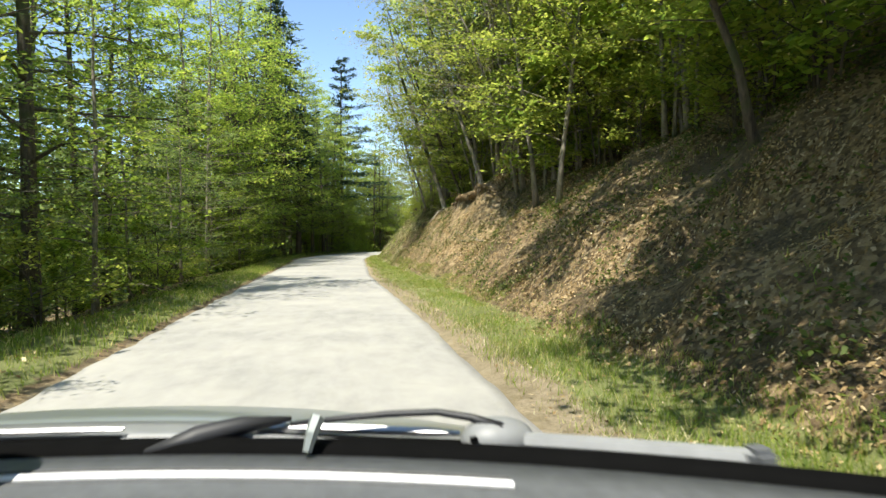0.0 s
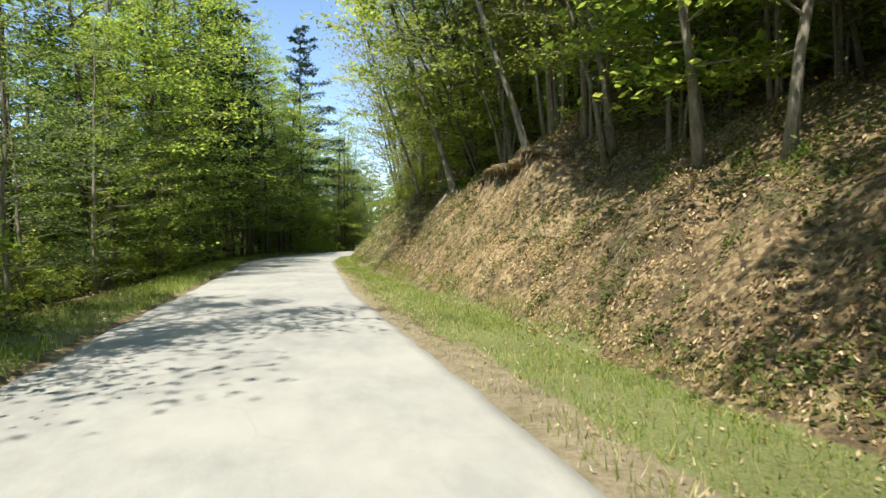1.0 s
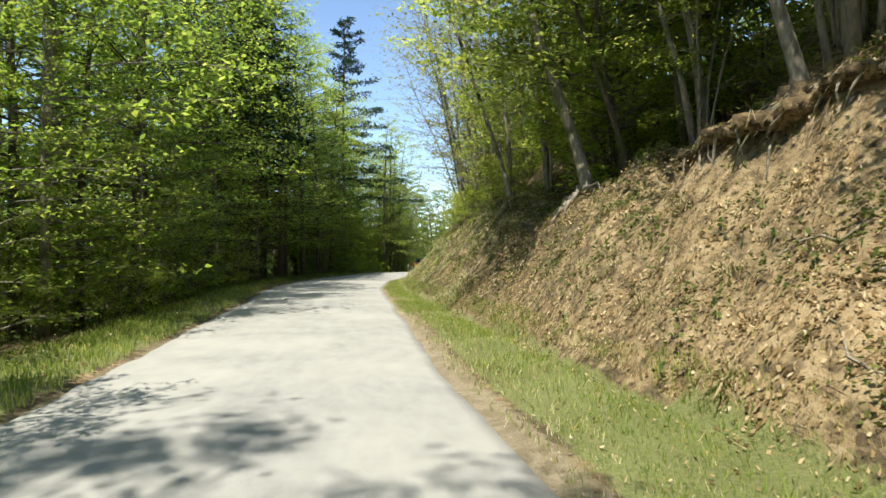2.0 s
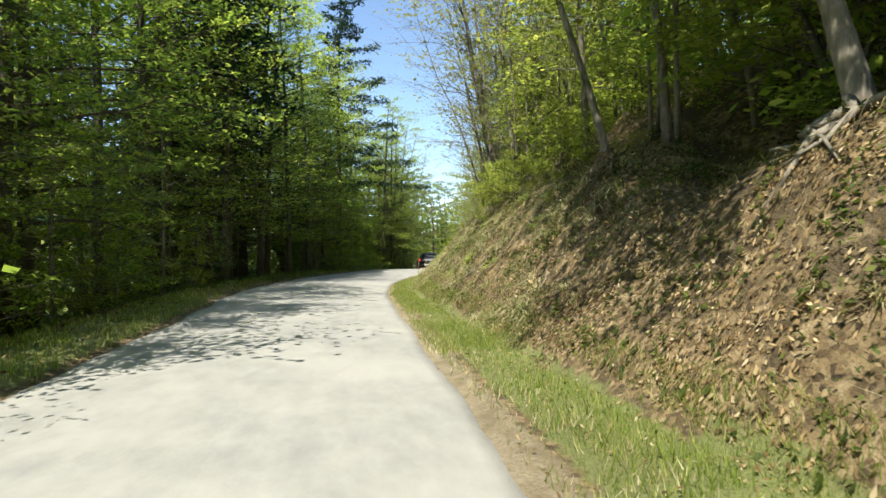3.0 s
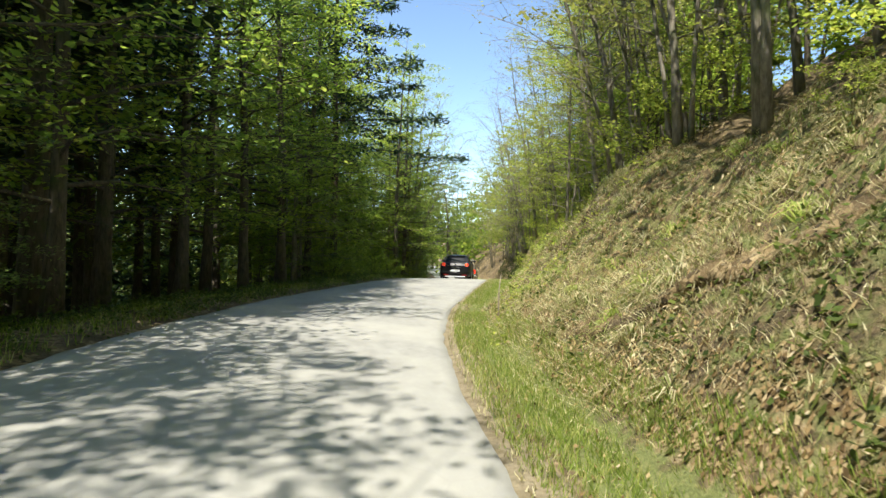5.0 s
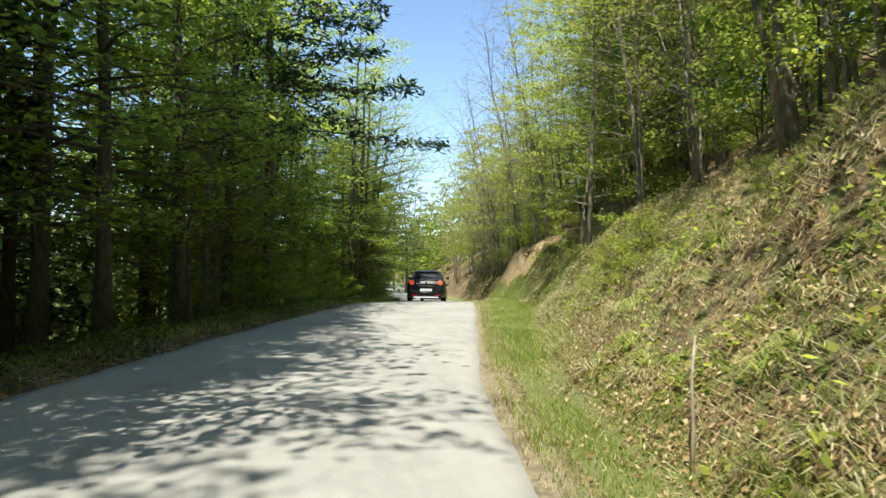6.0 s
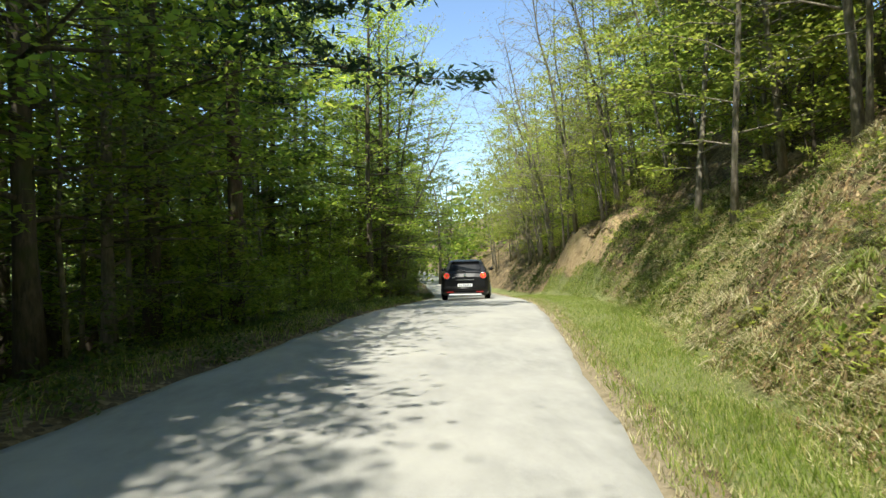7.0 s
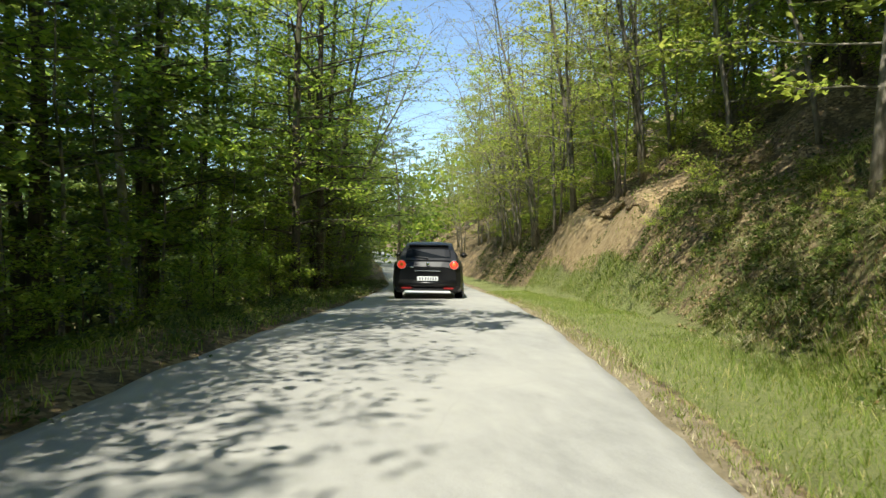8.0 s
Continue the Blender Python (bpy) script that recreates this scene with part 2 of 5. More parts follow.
RIGHT = along((-40, 1.6), (0, 1.15), (6, 1.05), (14, 0.65), (20, 0.35), (30, 0.3), (36, 0.3), (40, 0.6), (44, 1.25), (48, 2.3), (52, 3.4), (56, 4.5), (60, 5.5), (66, 6.9), (80, 9.6), (110, 13), (200, 20))
LEFT = along((-40, -2.1), (0, -2.5), (6, -2.5), (14, -2.85), (20, -3.05), (30, -3.35), (36, -3.7), (40, -3.5), (44, -2.9), (48, -1.9), (52, -0.7), (56, 0.5), (60, 1.6), (66, 3.1), (80, 5.9), (110, 9.3), (200, 16))
VERGE = along((0, 1.3), (6, 1.3), (13, 1.5), (16, 1.6), (24, 1.25), (31, 1.0), (34, 0.8), (40, 0.7), (44, 0.75), (48, 1.1), (52, 1.5), (57, 1.9), (62, 1.8), (68, 1.6), (100, 1.6))
LEVEL = along((0, 0), (54, 0), (58, -0.05), (62, -0.24), (66, -0.48), (72, -0.85), (80, -1.3), (100, -2), (200, -3))
STEEP = along((0, 0.9), (17, 0.9), (19, 1.15), (21, 1.4), (24, 1.5), (26, 1.4), (29, 1.3), (33, 1.25), (40, 1.0), (46, 1.0), (54, 1.1), (59, 1.15), (63, 1.75), (67, 1.9), (71, 1.7), (78, 1.2))
CREST = along((0, 2.6), (17.5, 2.5), (20, 2.3), (22.4, 1.8), (24.4, 1.68), (27, 2.0), (30, 2.4), (33, 2.4), (46, 2.0), (53, 1.6), (59, 1.55), (62.5, 2.2), (70, 2.6), (90, 2.2))


def plan(y):
    return [np.interp(y, YS, a) for a in (LEFT, RIGHT, VERGE, LEVEL, STEEP, CREST)]


def rough(x, y, scale):
    """Smooth unevenness made of a few crossing waves, between about -1 and 1."""
    out = 0
    for k, (a, b, c) in enumerate(((1.0, 0.31, 0.2), (-0.47, 1.13, 1.7), (0.83, -0.9, 4.1), (1.9, 1.3, 2.6), (-1.7, 2.3, 0.4))):
        out = out + np.sin((a * x + b * y) / scale + c + 0.6 * np.sin((b * x - a * y) / scale * 0.7)) / (1 + 0.35 * k)
    return out / 2.4


def scarp(y):
    """How far up the bank the washed-out face under the roots stands."""
    return np.interp(y, [18.4, 21.3], [2.05, 1.35])


def height(x, y):
    """The ground's height, beside the road, on the bank and down in the wood."""
    x, y = np.asarray(x, float), np.asarray(y, float)
    l, r, verge, level, steep, crest = plan(y)
    u = x - r - verge
    top = crest * (1 + 0.12 * rough(y * 0 + 3, y, 1.9))
    knee = top / steep
    bank = np.where(u < knee, steep * u, top + 0.62 * np.minimum(u - knee, 22) + 0.25 * np.maximum(u - knee - 22, 0).clip(0, 60))
    bank = bank - 1.0 * np.exp(-((y - 25.9) / 2.2) ** 4) * ((u - 1.5) / 1.2).clip(0, 1) * ((9 - u) / 4).clip(0, 1)
    bank = bank + 0.45 * np.exp(-((y - 19.9) / 1.5) ** 6) * ((u - scarp(y)) / 0.3).clip(0, 1) * ((5 - u) / 2).clip(0, 1)
    bank = np.where(u > 0, bank + 0.12 * np.minimum(u, 1) * rough(x, y, 0.24) + 0.25 * np.minimum(u, 1.3) * rough(x + 9, y, 0.8), 0)
    v = l - x
    # past 28 m out the land rises again, added to hide the horizon
    fall = np.interp(v, [0, 0.4, 1.2, 2.0, 3.4, 5, 10, 28, 50, 120, 400], [0, 0.03, 0.02, -0.12, -0.5, -1.0, -2.5, -6, -4, 18, 60])
    fall = np.where(v > 0.8, fall + 0.1 * np.minimum(v - 0.8, 1) * rough(x, y, 0.7), fall)
    ditch = np.where((x > r) & (u <= 0), -0.02 + 0.03 * rough(x, y, 0.4), 0)
    inside = np.where((x >= l) & (x <= r), -0.05, 0)
    return level + np.where(v > 0, fall, 0) + np.where(u > 0, bank, 0) + ditch + inside


def spread(a, b, step, far, grow=1.35):
    """Even steps from a to b, then growing ones out to far."""
    out = list(np.arange(a, b, step))
    while out[-1] < far:
        out.append(out[-1] + step)
        step *= grow
    return out


# ground
ys = np.array([-v for v in spread(30.5, 40, 0.5, 700)][::-1] + list(np.arange(-30, 100, 0.33)) + spread(100, 125, 0.7, 900))
offs_l, offs_r = np.array(spread(0, 6, 0.3, 800))[::-1], np.array(spread(0, 9, 0.22, 800))
gl, gr = np.interp(ys, YS, LEFT), np.interp(ys, YS, RIGHT)
gx = np.concatenate([gl[:, None] - offs_l, gl[:, None] + (gr - gl)[:, None] * np.linspace(0.06, 0.94, 7), gr[:, None] + offs_r], 1)
gy = np.repeat(ys[:, None], gx.shape[1], 1)
gz = height(gx, gy)
rows_n, cols_n = gx.shape
ids = np.arange(rows_n * cols_n).reshape(rows_n, cols_n)
shape = Shape().add(np.stack([gx, gy, gz], -1).reshape(-1, 3).tolist(), np.stack([ids[:-1, :-1], ids[:-1, 1:], ids[1:, 1:], ids[1:, :-1]], -1).reshape(-1, 4).tolist())
ground = tagged(part("ground", shape, GROUND, smooth=True), "wooded hillside with brown leaf litter and grassy verges", "ground", kind="structure")
gv = np.repeat(np.interp(ys, YS, VERGE)[:, None], cols_n, 1)
u_all = gx - gr[:, None] - gv
v_all = gl[:, None] - gx
grassy = np.where((u_all < 0.05) & (u_all > -gv + 0.25), 0.75, 0) + np.where((v_all > 0.1) & (v_all < 1.5), 0.8, 0) * np.interp(gy, [26, 40], [1.0, 0.35])
grassy += 0.42 * np.exp(-((gy - 41) / 11) ** 6) * (u_all > 0) * (u_all < 3) + 0.45 * np.exp(-((gy - 57) / 6) ** 2) * (u_all > 0) * (u_all < 2.5) + 0.7 * np.exp(-((gy - 67) / 6) ** 4) * (u_all > 0) * (u_all < 0.5)
bare = np.where((u_all > 0) & (u_all < 2.4), 0.5, 0) * np.exp(-((gy - 19) / 7) ** 2) + 0.95 * np.exp(-((gy - 67.2) / 4.0) ** 6) * ((u_all > 0.5) & (u_all < 1.6))
dusty = np.where((u_all < -gv + 0.36 + 0.14 * np.exp(-((gy - 6) / 9) ** 4)) & (u_all > -gv - 0.8), 0.62, 0) + np.where((v_all < 0.25) & (v_all > -0.8), 0.55, 0) * np.interp(gy, [30, 42], [1.0, 0.15])
zone = ground.data.color_attributes.new("zone", "FLOAT_COLOR", "POINT")
zone.data.foreach_set("color", np.stack([grassy, bare, dusty, 1 + 0 * bare], -1).astype(np.float32).ravel())

# road: a thin worn sheet of tarmac with ragged edges
ry = np.arange(-60, 190, 0.25)
rl, rr, _, rz, _, _ = plan(ry)
rl, rr = rl + 0.05 * rough(ry * 0, ry, 0.5) + 0.035 * rough(ry * 0 + 5, ry, 0.16), rr + 0.03 * rough(ry * 0 + 9, ry, 0.9) + 0.025 * rough(ry * 0 + 2, ry, 0.17)
f = np.array([0, 0.004, 0.04, 0.15, 0.3, 0.5, 0.7, 0.85, 0.96, 0.996, 1.0])
drop = np.array([-0.07, -0.012, -0.004, 0.008, 0.02, 0.025, 0.02, 0.008, -0.004, -0.012, -0.07])
vx = rl[:, None] + (rr - rl)[:, None] * f
vy = np.repeat(ry[:, None], len(f), 1)
vz = rz[:, None] + drop + 0.006 * rough(vx, vy, 0.6)
ids = np.arange(vx.size).reshape(vx.shape)
shape = Shape().add(np.stack([vx, vy, vz], -1).reshape(-1, 3).tolist(), np.stack([ids[:-1, :-1], ids[:-1, 1:], ids[1:, 1:], ids[1:, :-1]], -1).reshape(-1, 4).tolist())
tagged(part("road", shape, ROAD, smooth=True), "narrow lane of sun-bleached dusty tarmac with ragged edges", "road", kind="structure")


# ---- trees ----
def tree(seed, tall, base, radius, leaves, size, leaf_mat, bark, trunk_r, label, lean=(0, 0), limbs=30, rise=0.4, stems=1, twigs=6, category="tree", spray=0.3, group="", fine=True):
    """A broad-leaved tree: tapered stems with limbs and twigs, and a crown of single leaves in flat sprays."""
    rng = np.random.default_rng(seed)
    wood, spots = Shape(), []
    steps = 9
    for stem in range(stems):
        high = tall * (1 if stem == 0 else rng.uniform(0.65, 0.95))
        ang = rng.uniform(0, 6.28)
        tip = np.array(lean) * high + (np.array([math.cos(ang), math.sin(ang)]) * high * rng.uniform(0.14, 0.34) if stem else 0)
        root = np.array([math.cos(ang), math.sin(ang)]) * (trunk_r * 3.2 if stem else 0)
        bend = rng.normal(0, 0.011 * high, (steps + 1, 2)).cumsum(0) * np.linspace(0, 1, steps + 1)[:, None]
        q = np.linspace(0, 1, steps + 1)
        spine = np.column_stack([root + tip * (q ** 1.15)[:, None] + bend, high * q])
        spine[0, 2] = -0.4
        r = trunk_r * (1 if stem == 0 else rng.uniform(0.5, 0.9))
        wood.tube(spine.tolist(), [r * ((1.55 if k == 0 else 1.0) * (1 - k / steps) ** 0.8 + 0.06) for k in range(steps + 1)], 8 if fine else 6)
        many = max(6, limbs // stems)
        for i in range(many):
            q = (i + rng.uniform(0, 1)) / many
            h = base + (high * 0.98 - base) * q
            start = np.array([np.interp(h, spine[:, 2], spine[:, j]) for j in range(3)])
            a = i * 2.4 + stem + rng.normal(0, 0.5)
            reach = radius * (0.62 + 0.45 * math.sin(math.pi * q ** 0.8)) * rng.uniform(0.6, 1.15) * (1 - 0.55 * q ** 4)
            out = np.array([math.cos(a), math.sin(a), 0])
            up = rise * rng.uniform(0.5, 1.4) * (0.6 + 0.9 * q)
            pts = [start + out * reach * s + np.array([0, 0, reach * (up * s - 0.22 * s * s)]) + rng.normal(0, 0.05 * reach, 3) * s for s in (0, 0.35, 0.7, 1.0)]
            r0 = max(0.012, r * 0.34 * (1 - 0.6 * q))
            wood.tube([p.tolist() for p in pts], [r0, r0 * 0.65, r0 * 0.38, r0 * 0.12], 5 if fine else 3, False)
            for j in range(twigs):
                s = rng.uniform(0.22, 1.0)
                p = np.array([np.interp(s, (0, 0.35, 0.7, 1.0), [w[k] for w in pts]) for k in range(3)])
                b = a + rng.choice([-1, 1]) * rng.uniform(0.3, 1.2)
                ln = reach * rng.uniform(0.25, 0.5)
                end = p + np.array([math.cos(b) * ln, math.sin(b) * ln, ln * rng.uniform(-0.15, 0.3)])
                if fine:
                    wood.tube([p.tolist(), end.tolist()], [r0 * 0.3, r0 * 0.06], 3, False)
                spots.append((p, end, (0.4 + ln) * rng.uniform(0.2, 1.8)))
            spots.append((pts[2], pts[3], 0.5 + reach * 0.3))
    weight = np.array([s[2] for s in spots])
    pick = rng.choice(len(spots), leaves, p=weight / weight.sum())
    first, last = np.array([s[0] for s in spots])[pick], np.array([s[1] for s in spots])[pick]
    d = last - first
    side = np.stack([-d[:, 1], d[:, 0], 0 * d[:, 0]], 1)
    s = rng.uniform(0.1, 1.2, leaves)[:, None]
    places = first + d * s + side * rng.normal(0, spray, leaves)[:, None] * (1.25 - 0.7 * s) + rng.normal(0, 1, (leaves, 3)) * np.array([0.08, 0.08, 0.06])
    ob = tagged(new(category.replace(" ", "_")), label, category, group)
    part("trunk", wood, bark, ob, smooth=True)
    part("crown", Shape().cards(leaf_cards(places, size, rng, 0.42)), leaf_mat, ob)
    return ob


def pine(seed, tall, base, radius, label, needles=15000):
    """A conifer with level, drooping-tipped boughs in tiers."""
    rng = np.random.default_rng(seed)
    wood, places = Shape(), []
    wood.tube([(0.05 * math.sin(k), 0.05 * math.cos(2 * k), tall * k / 8 - (0.4 if k == 0 else 0)) for k in range(9)], [0.17 * (1 - k / 8.4) + 0.015 for k in range(9)], 9)
    tiers = 15
    for i in range(tiers):
        q = i / (tiers - 1)
        h = base + (tall - base) * q ** 0.95
        for k in range(5):
            a = i * 2.2 + k * 2 * math.pi / 5 + rng.normal(0, 0.25)
            ln = (radius * (1.03 - q) ** 0.75 * rng.uniform(0.5, 1.15) + 0.35) * (0.8 + 0.25 * math.cos(a + 0.2))
            z0 = h + rng.normal(0, 0.2)
            pts = [np.array([math.cos(a) * ln * s, math.sin(a) * ln * s, z0 + ln * (0.02 * s - 0.2 * s * s + 0.12 * s ** 4) + 0.3 * q * ln * s]) for s in (0, 0.4, 0.75, 1.0)]
            wood.tube([p.tolist() for p in pts], [0.04, 0.028, 0.016, 0.006], 4, False)
            m = int(needles / (tiers * 5) * ln / radius * 1.7) + 14
            s = 1.04 - 0.8 * rng.uniform(0, 1, m) ** 1.3
            p = np.stack([np.interp(s, (0, 0.4, 0.75, 1.0), [w[j] for w in pts]) for j in range(3)], 1)
            side = rng.normal(0, 0.2 * ln ** 0.6, m) * (1.2 - 0.55 * s)
            p += side[:, None] * np.array([-math.sin(a), math.cos(a), 0]) + np.stack([0 * s, 0 * s, rng.normal(-0.02, 0.07, m)], 1)
            places.append(p)
    ob = tagged(new("pine_tree"), label, "pine tree")
    part("trunk", wood, BARK_RED, ob, smooth=True)
    part("crown", Shape().cards(leaf_cards(np.concatenate(places), 0.3, rng, 0.4, 0.3)), NEEDLES, ob)
    return ob


def spruce(seed, tall, base, label, needles=4200, size=0.34):
    """A plantation conifer: a straight dark stem, dead bare boughs low down and a dark crown above them."""
    rng = np.random.default_rng(seed)
    wood, places = Shape(), []
    wood.tube([(0.06 * math.sin(k + seed), 0.06 * math.cos(2 * k), tall * k / 8 - (0.4 if k == 0 else 0)) for k in range(9)], [0.15 * (1 - k / 8.6) + 0.012 for k in range(9)], 8)
    for i in range(34):
        h = 0.7 + (base + 0.6 - 0.7) * i / 33
        a, ln = i * 2.4 + rng.normal(0, 0.4), rng.uniform(0.5, 1.7)
        wood.tube([(math.cos(a) * ln * s, math.sin(a) * ln * s, h + ln * (0.1 * s - 0.35 * s * s)) for s in (0, 0.4, 0.75, 1.0)], [0.014, 0.01, 0.007, 0.003], 3, False)
    for i in range(64):
        q = i / 63
        h, a = base + (tall - base) * q, i * 2.4 + rng.normal(0, 0.4)
        ln = (2.5 * (1.02 - q) ** 0.8 + 0.25) * rng.uniform(0.6, 1.1)
        pts = [np.array([math.cos(a) * ln * s, math.sin(a) * ln * s, h + ln * (0.05 * s - 0.3 * s * s)]) for s in (0, 0.5, 1.0)]
        wood.tube([p.tolist() for p in pts], [0.022, 0.014, 0.004], 3, False)
        m = int(needles / 64 * ln / 1.5) + 8
        s = rng.uniform(0.15, 1.05, m)
        p = np.stack([np.interp(s, (0, 0.5, 1.0), [w[j] for w in pts]) for j in range(3)], 1)
        places.append(p + rng.normal(0, 0.2, m)[:, None] * np.array([-math.sin(a), math.cos(a), 0]) + np.stack([0 * s, 0 * s, rng.normal(-0.08, 0.1, m)], 1))
    ob = tagged(new("spruce_tree"), label, "spruce tree", "trees in the wood")
    part("trunk", wood, BARK_DARK, ob, smooth=True)
    part("crown", Shape().cards(leaf_cards(np.concatenate(places), size, rng, 0.4, 0.4)), NEEDLES, ob)
    return ob


def stand(ob, x, y, turn=0.0, scale=1.0):
    ob.matrix_basis = pose(x, y, float(height(x, y)), 0, 0, turn) @ Matrix.Scale(scale, 4)
    return ob


def left_of(y, v):
    return float(np.interp(y, YS, LEFT)) - v


def right_of(y, u):
    return float(np.interp(y, YS, RIGHT) + np.interp(y, YS, VERGE)) + u


used = set()


def put(kind, x, y, turn=0.0, scale=1.0):
    """The first of a kind is the one that was built, the rest are copies."""
    if kind.name in used:
        kind = copy_thing(kind, Matrix.Identity(4))
    used.add(kind.name)
    return stand(kind, x, y, turn, scale)


rnd = random.Random(11)
LEFT_ROW, WOOD, ON_BANK, SHRUBS = "trees left of the lane", "trees in the wood", "trees on the bank", "bushes"
edge_a = tree(1, 10.5, 0.5, 2.6, 7400, 0.112, LEAF_FRESH, BARK_PALE, 0.09, "young beech with fresh green leaves down to the ground", limbs=46, group=LEFT_ROW)
edge_b = tree(2, 13.0, 1.6, 2.9, 7400, 0.114, LEAF_FRESH, BARK_DARK, 0.12, "tall beech with bright spring leaves in flat sprays", limbs=46, group=LEFT_ROW)
edge_c = tree(3, 8.5, 0.4, 2.2, 6800, 0.104, LEAF_DEEP, BARK_PALE, 0.065, "slender hornbeam with deep green leaves down to the ground", limbs=40, group=LEFT_ROW)
tall_a = tree(19, 13.5, 1.8, 3.0, 7000, 0.155, LEAF_FRESH, BARK_DARK, 0.13, "tall leafy tree in the second row of the wood", limbs=30, twigs=5, group=WOOD, fine=False)
deep_a = tree(4, 14.0, 2.6, 2.9, 5500, 0.185, LEAF_DEEP, BARK_DARK, 0.15, "dark forest tree with a bare lower trunk", limbs=26, twigs=4, group=WOOD, fine=False)
deep_b = tree(5, 15.0, 4.0, 2.8, 5500, 0.165, LEAF_DEEP, BARK_PALE, 0.10, "slim pale forest tree with a high crown", limbs=24, twigs=4, group=WOOD, fine=False)
bank_a = tree(6, 8.5, 0.7, 2.4, 6500, 0.112, LEAF_YELLOW, BARK_PALE, 0.05, "clump of young stems with yellow-green leaves on the bank", (-0.10, 0.02), limbs=42, rise=0.5, stems=3, group=ON_BANK)
bank_b = tree(7, 11.0, 1.2, 2.5, 6000, 0.112, LEAF_YELLOW, BARK_PALE, 0.062, "leaning slim tree with thin yellow-green foliage on the bank", (-0.16, 0.0), limbs=34, rise=0.6, group=ON_BANK)
bank_c = tree(8, 9.5, 1.2, 2.4, 2400, 0.12, BUDS, BARK_PALE, 0.05, "grey twiggy clump just coming into bud on the bank", (-0.12, 0.04), limbs=42, rise=0.8, stems=3, twigs=7, group=ON_BANK)
bank_d = tree(16, 10.0, 1.0, 2.6, 5500, 0.16, LEAF_FRESH, BARK_DARK, 0.07, "shady green tree with dark stems on the hillside", (-0.06, 0.0), limbs=36, rise=0.5, stems=2, group=ON_BANK, fine=False)
over = tree(18, 10.0, 1.3, 3.0, 9500, 0.12, LEAF_FRESH, BARK_DARK, 0.075, "dark-stemmed tree leaning from the bank over the verge", (-0.26, 0.0), limbs=40, rise=0.4, group=ON_BANK)
arch = tree(23, 9.0, 1.2, 2.7, 7000, 0.135, LEAF_YELLOW, BARK_DARK, 0.06, "slim dark tree arching from the bank towards the lane", (-0.42, 0.0), limbs=36, rise=0.4, group=ON_BANK, fine=False)
bare = tree(24, 11.5, 1.6, 2.9, 1500, 0.075, BUDS, BARK_PALE, 0.075, "grey leafless tree with fine twigs just budding", (-0.2, 0.0), limbs=58, rise=0.75, stems=2, twigs=10, group=ON_BANK)
shade = tree(21, 12.0, 2.8, 3.5, 10500, 0.17, LEAF_DEEP, BARK_DARK, 0.085, "tall shady tree with a high dense crown on the bank", (-0.12, 0.0), limbs=34, rise=0.4, group=ON_BANK, fine=False)
bush = tree(9, 2.3, 0.1, 1.15, 2200, 0.1, LEAF_FRESH, BARK_DARK, 0.022, "low green hazel bush at the wood's edge", limbs=18, rise=0.7, stems=3, twigs=3, category="bush", group=SHRUBS, fine=False)
bush_b = tree(10, 1.6, 0.05, 0.95, 1900, 0.078, LEAF_YELLOW, BARK_DARK, 0.018, "low yellow-green bush on the bank", limbs=18, rise=0.7, stems=3, twigs=3, category="bush", group=SHRUBS, fine=False)
sapling = tree(17, 5.0, 1.4, 1.1, 1500, 0.088, LEAF_FRESH, BARK_PALE, 0.035, "thin pale sapling with few leaves", limbs=14, twigs=4, group=LEFT_ROW)
pole = tree(25, 7.5, 2.6, 1.0, 420, 0.085, BUDS, BARK_PALE, 0.036, "thin pale leaning stem with a few opening leaves", (-0.24, 0.06), limbs=16, rise=0.8, twigs=4, group=ON_BANK)
white_stem = tree(26, 15.0, 5.0, 2.6, 4200, 0.15, LEAF_FRESH, BARK_WHITE, 0.125, "tall pale-barked tree with a bare trunk at the wood's edge", limbs=26, twigs=4, group=LEFT_ROW)
fir = pine(12, 18.5, 5.8, 4.4, "tall dark pine with level boughs beside the lane")
stand(fir, -1.6, 58.6, 0)
dark_fir = spruce(22, 13.0, 0.9, "dense dark fir inside the wood", 3000, 0.46)
dark_stem = spruce(20, 16.0, 4.6, "dark straight conifer with dead bare lower boughs")

# trees that stand out
put(bank_b, 4.25, 14.15, 0, 0.95)
put(bank_b, 4.31, 12.86, 120, 0.9)
put(bank_b, 10.98, 66.42, 20, 0.9)
put(bank_c, 10.6, 67.0, 0, 0.9)
put(bank_b, 7.22, 54.31, 70, 0.9)
put(bank_b, 8.3, 57.12, 200, 1.0)
put(bank_b, 3.75, 30.9, 40, 1.0)
put(white_stem, -2.07, 67.0, 60, 0.95)
put(sapling, 0.25, 67.3, 0, 1.0)
put(sapling, 0.75, 68.6, 140, 0.95)
put(deep_b, -2.28, 69.1, 200, 0.95)
put(sapling, -2.9, 57.2, 200, 1.4)
put(sapling, -2.6, 55.2, 20, 1.4)
put(bare, left_of(73.0, 2.2), 73.0, 150, 1.1)
put(bare, left_of(80.0, 2.0), 80.0, 200, 1.15)

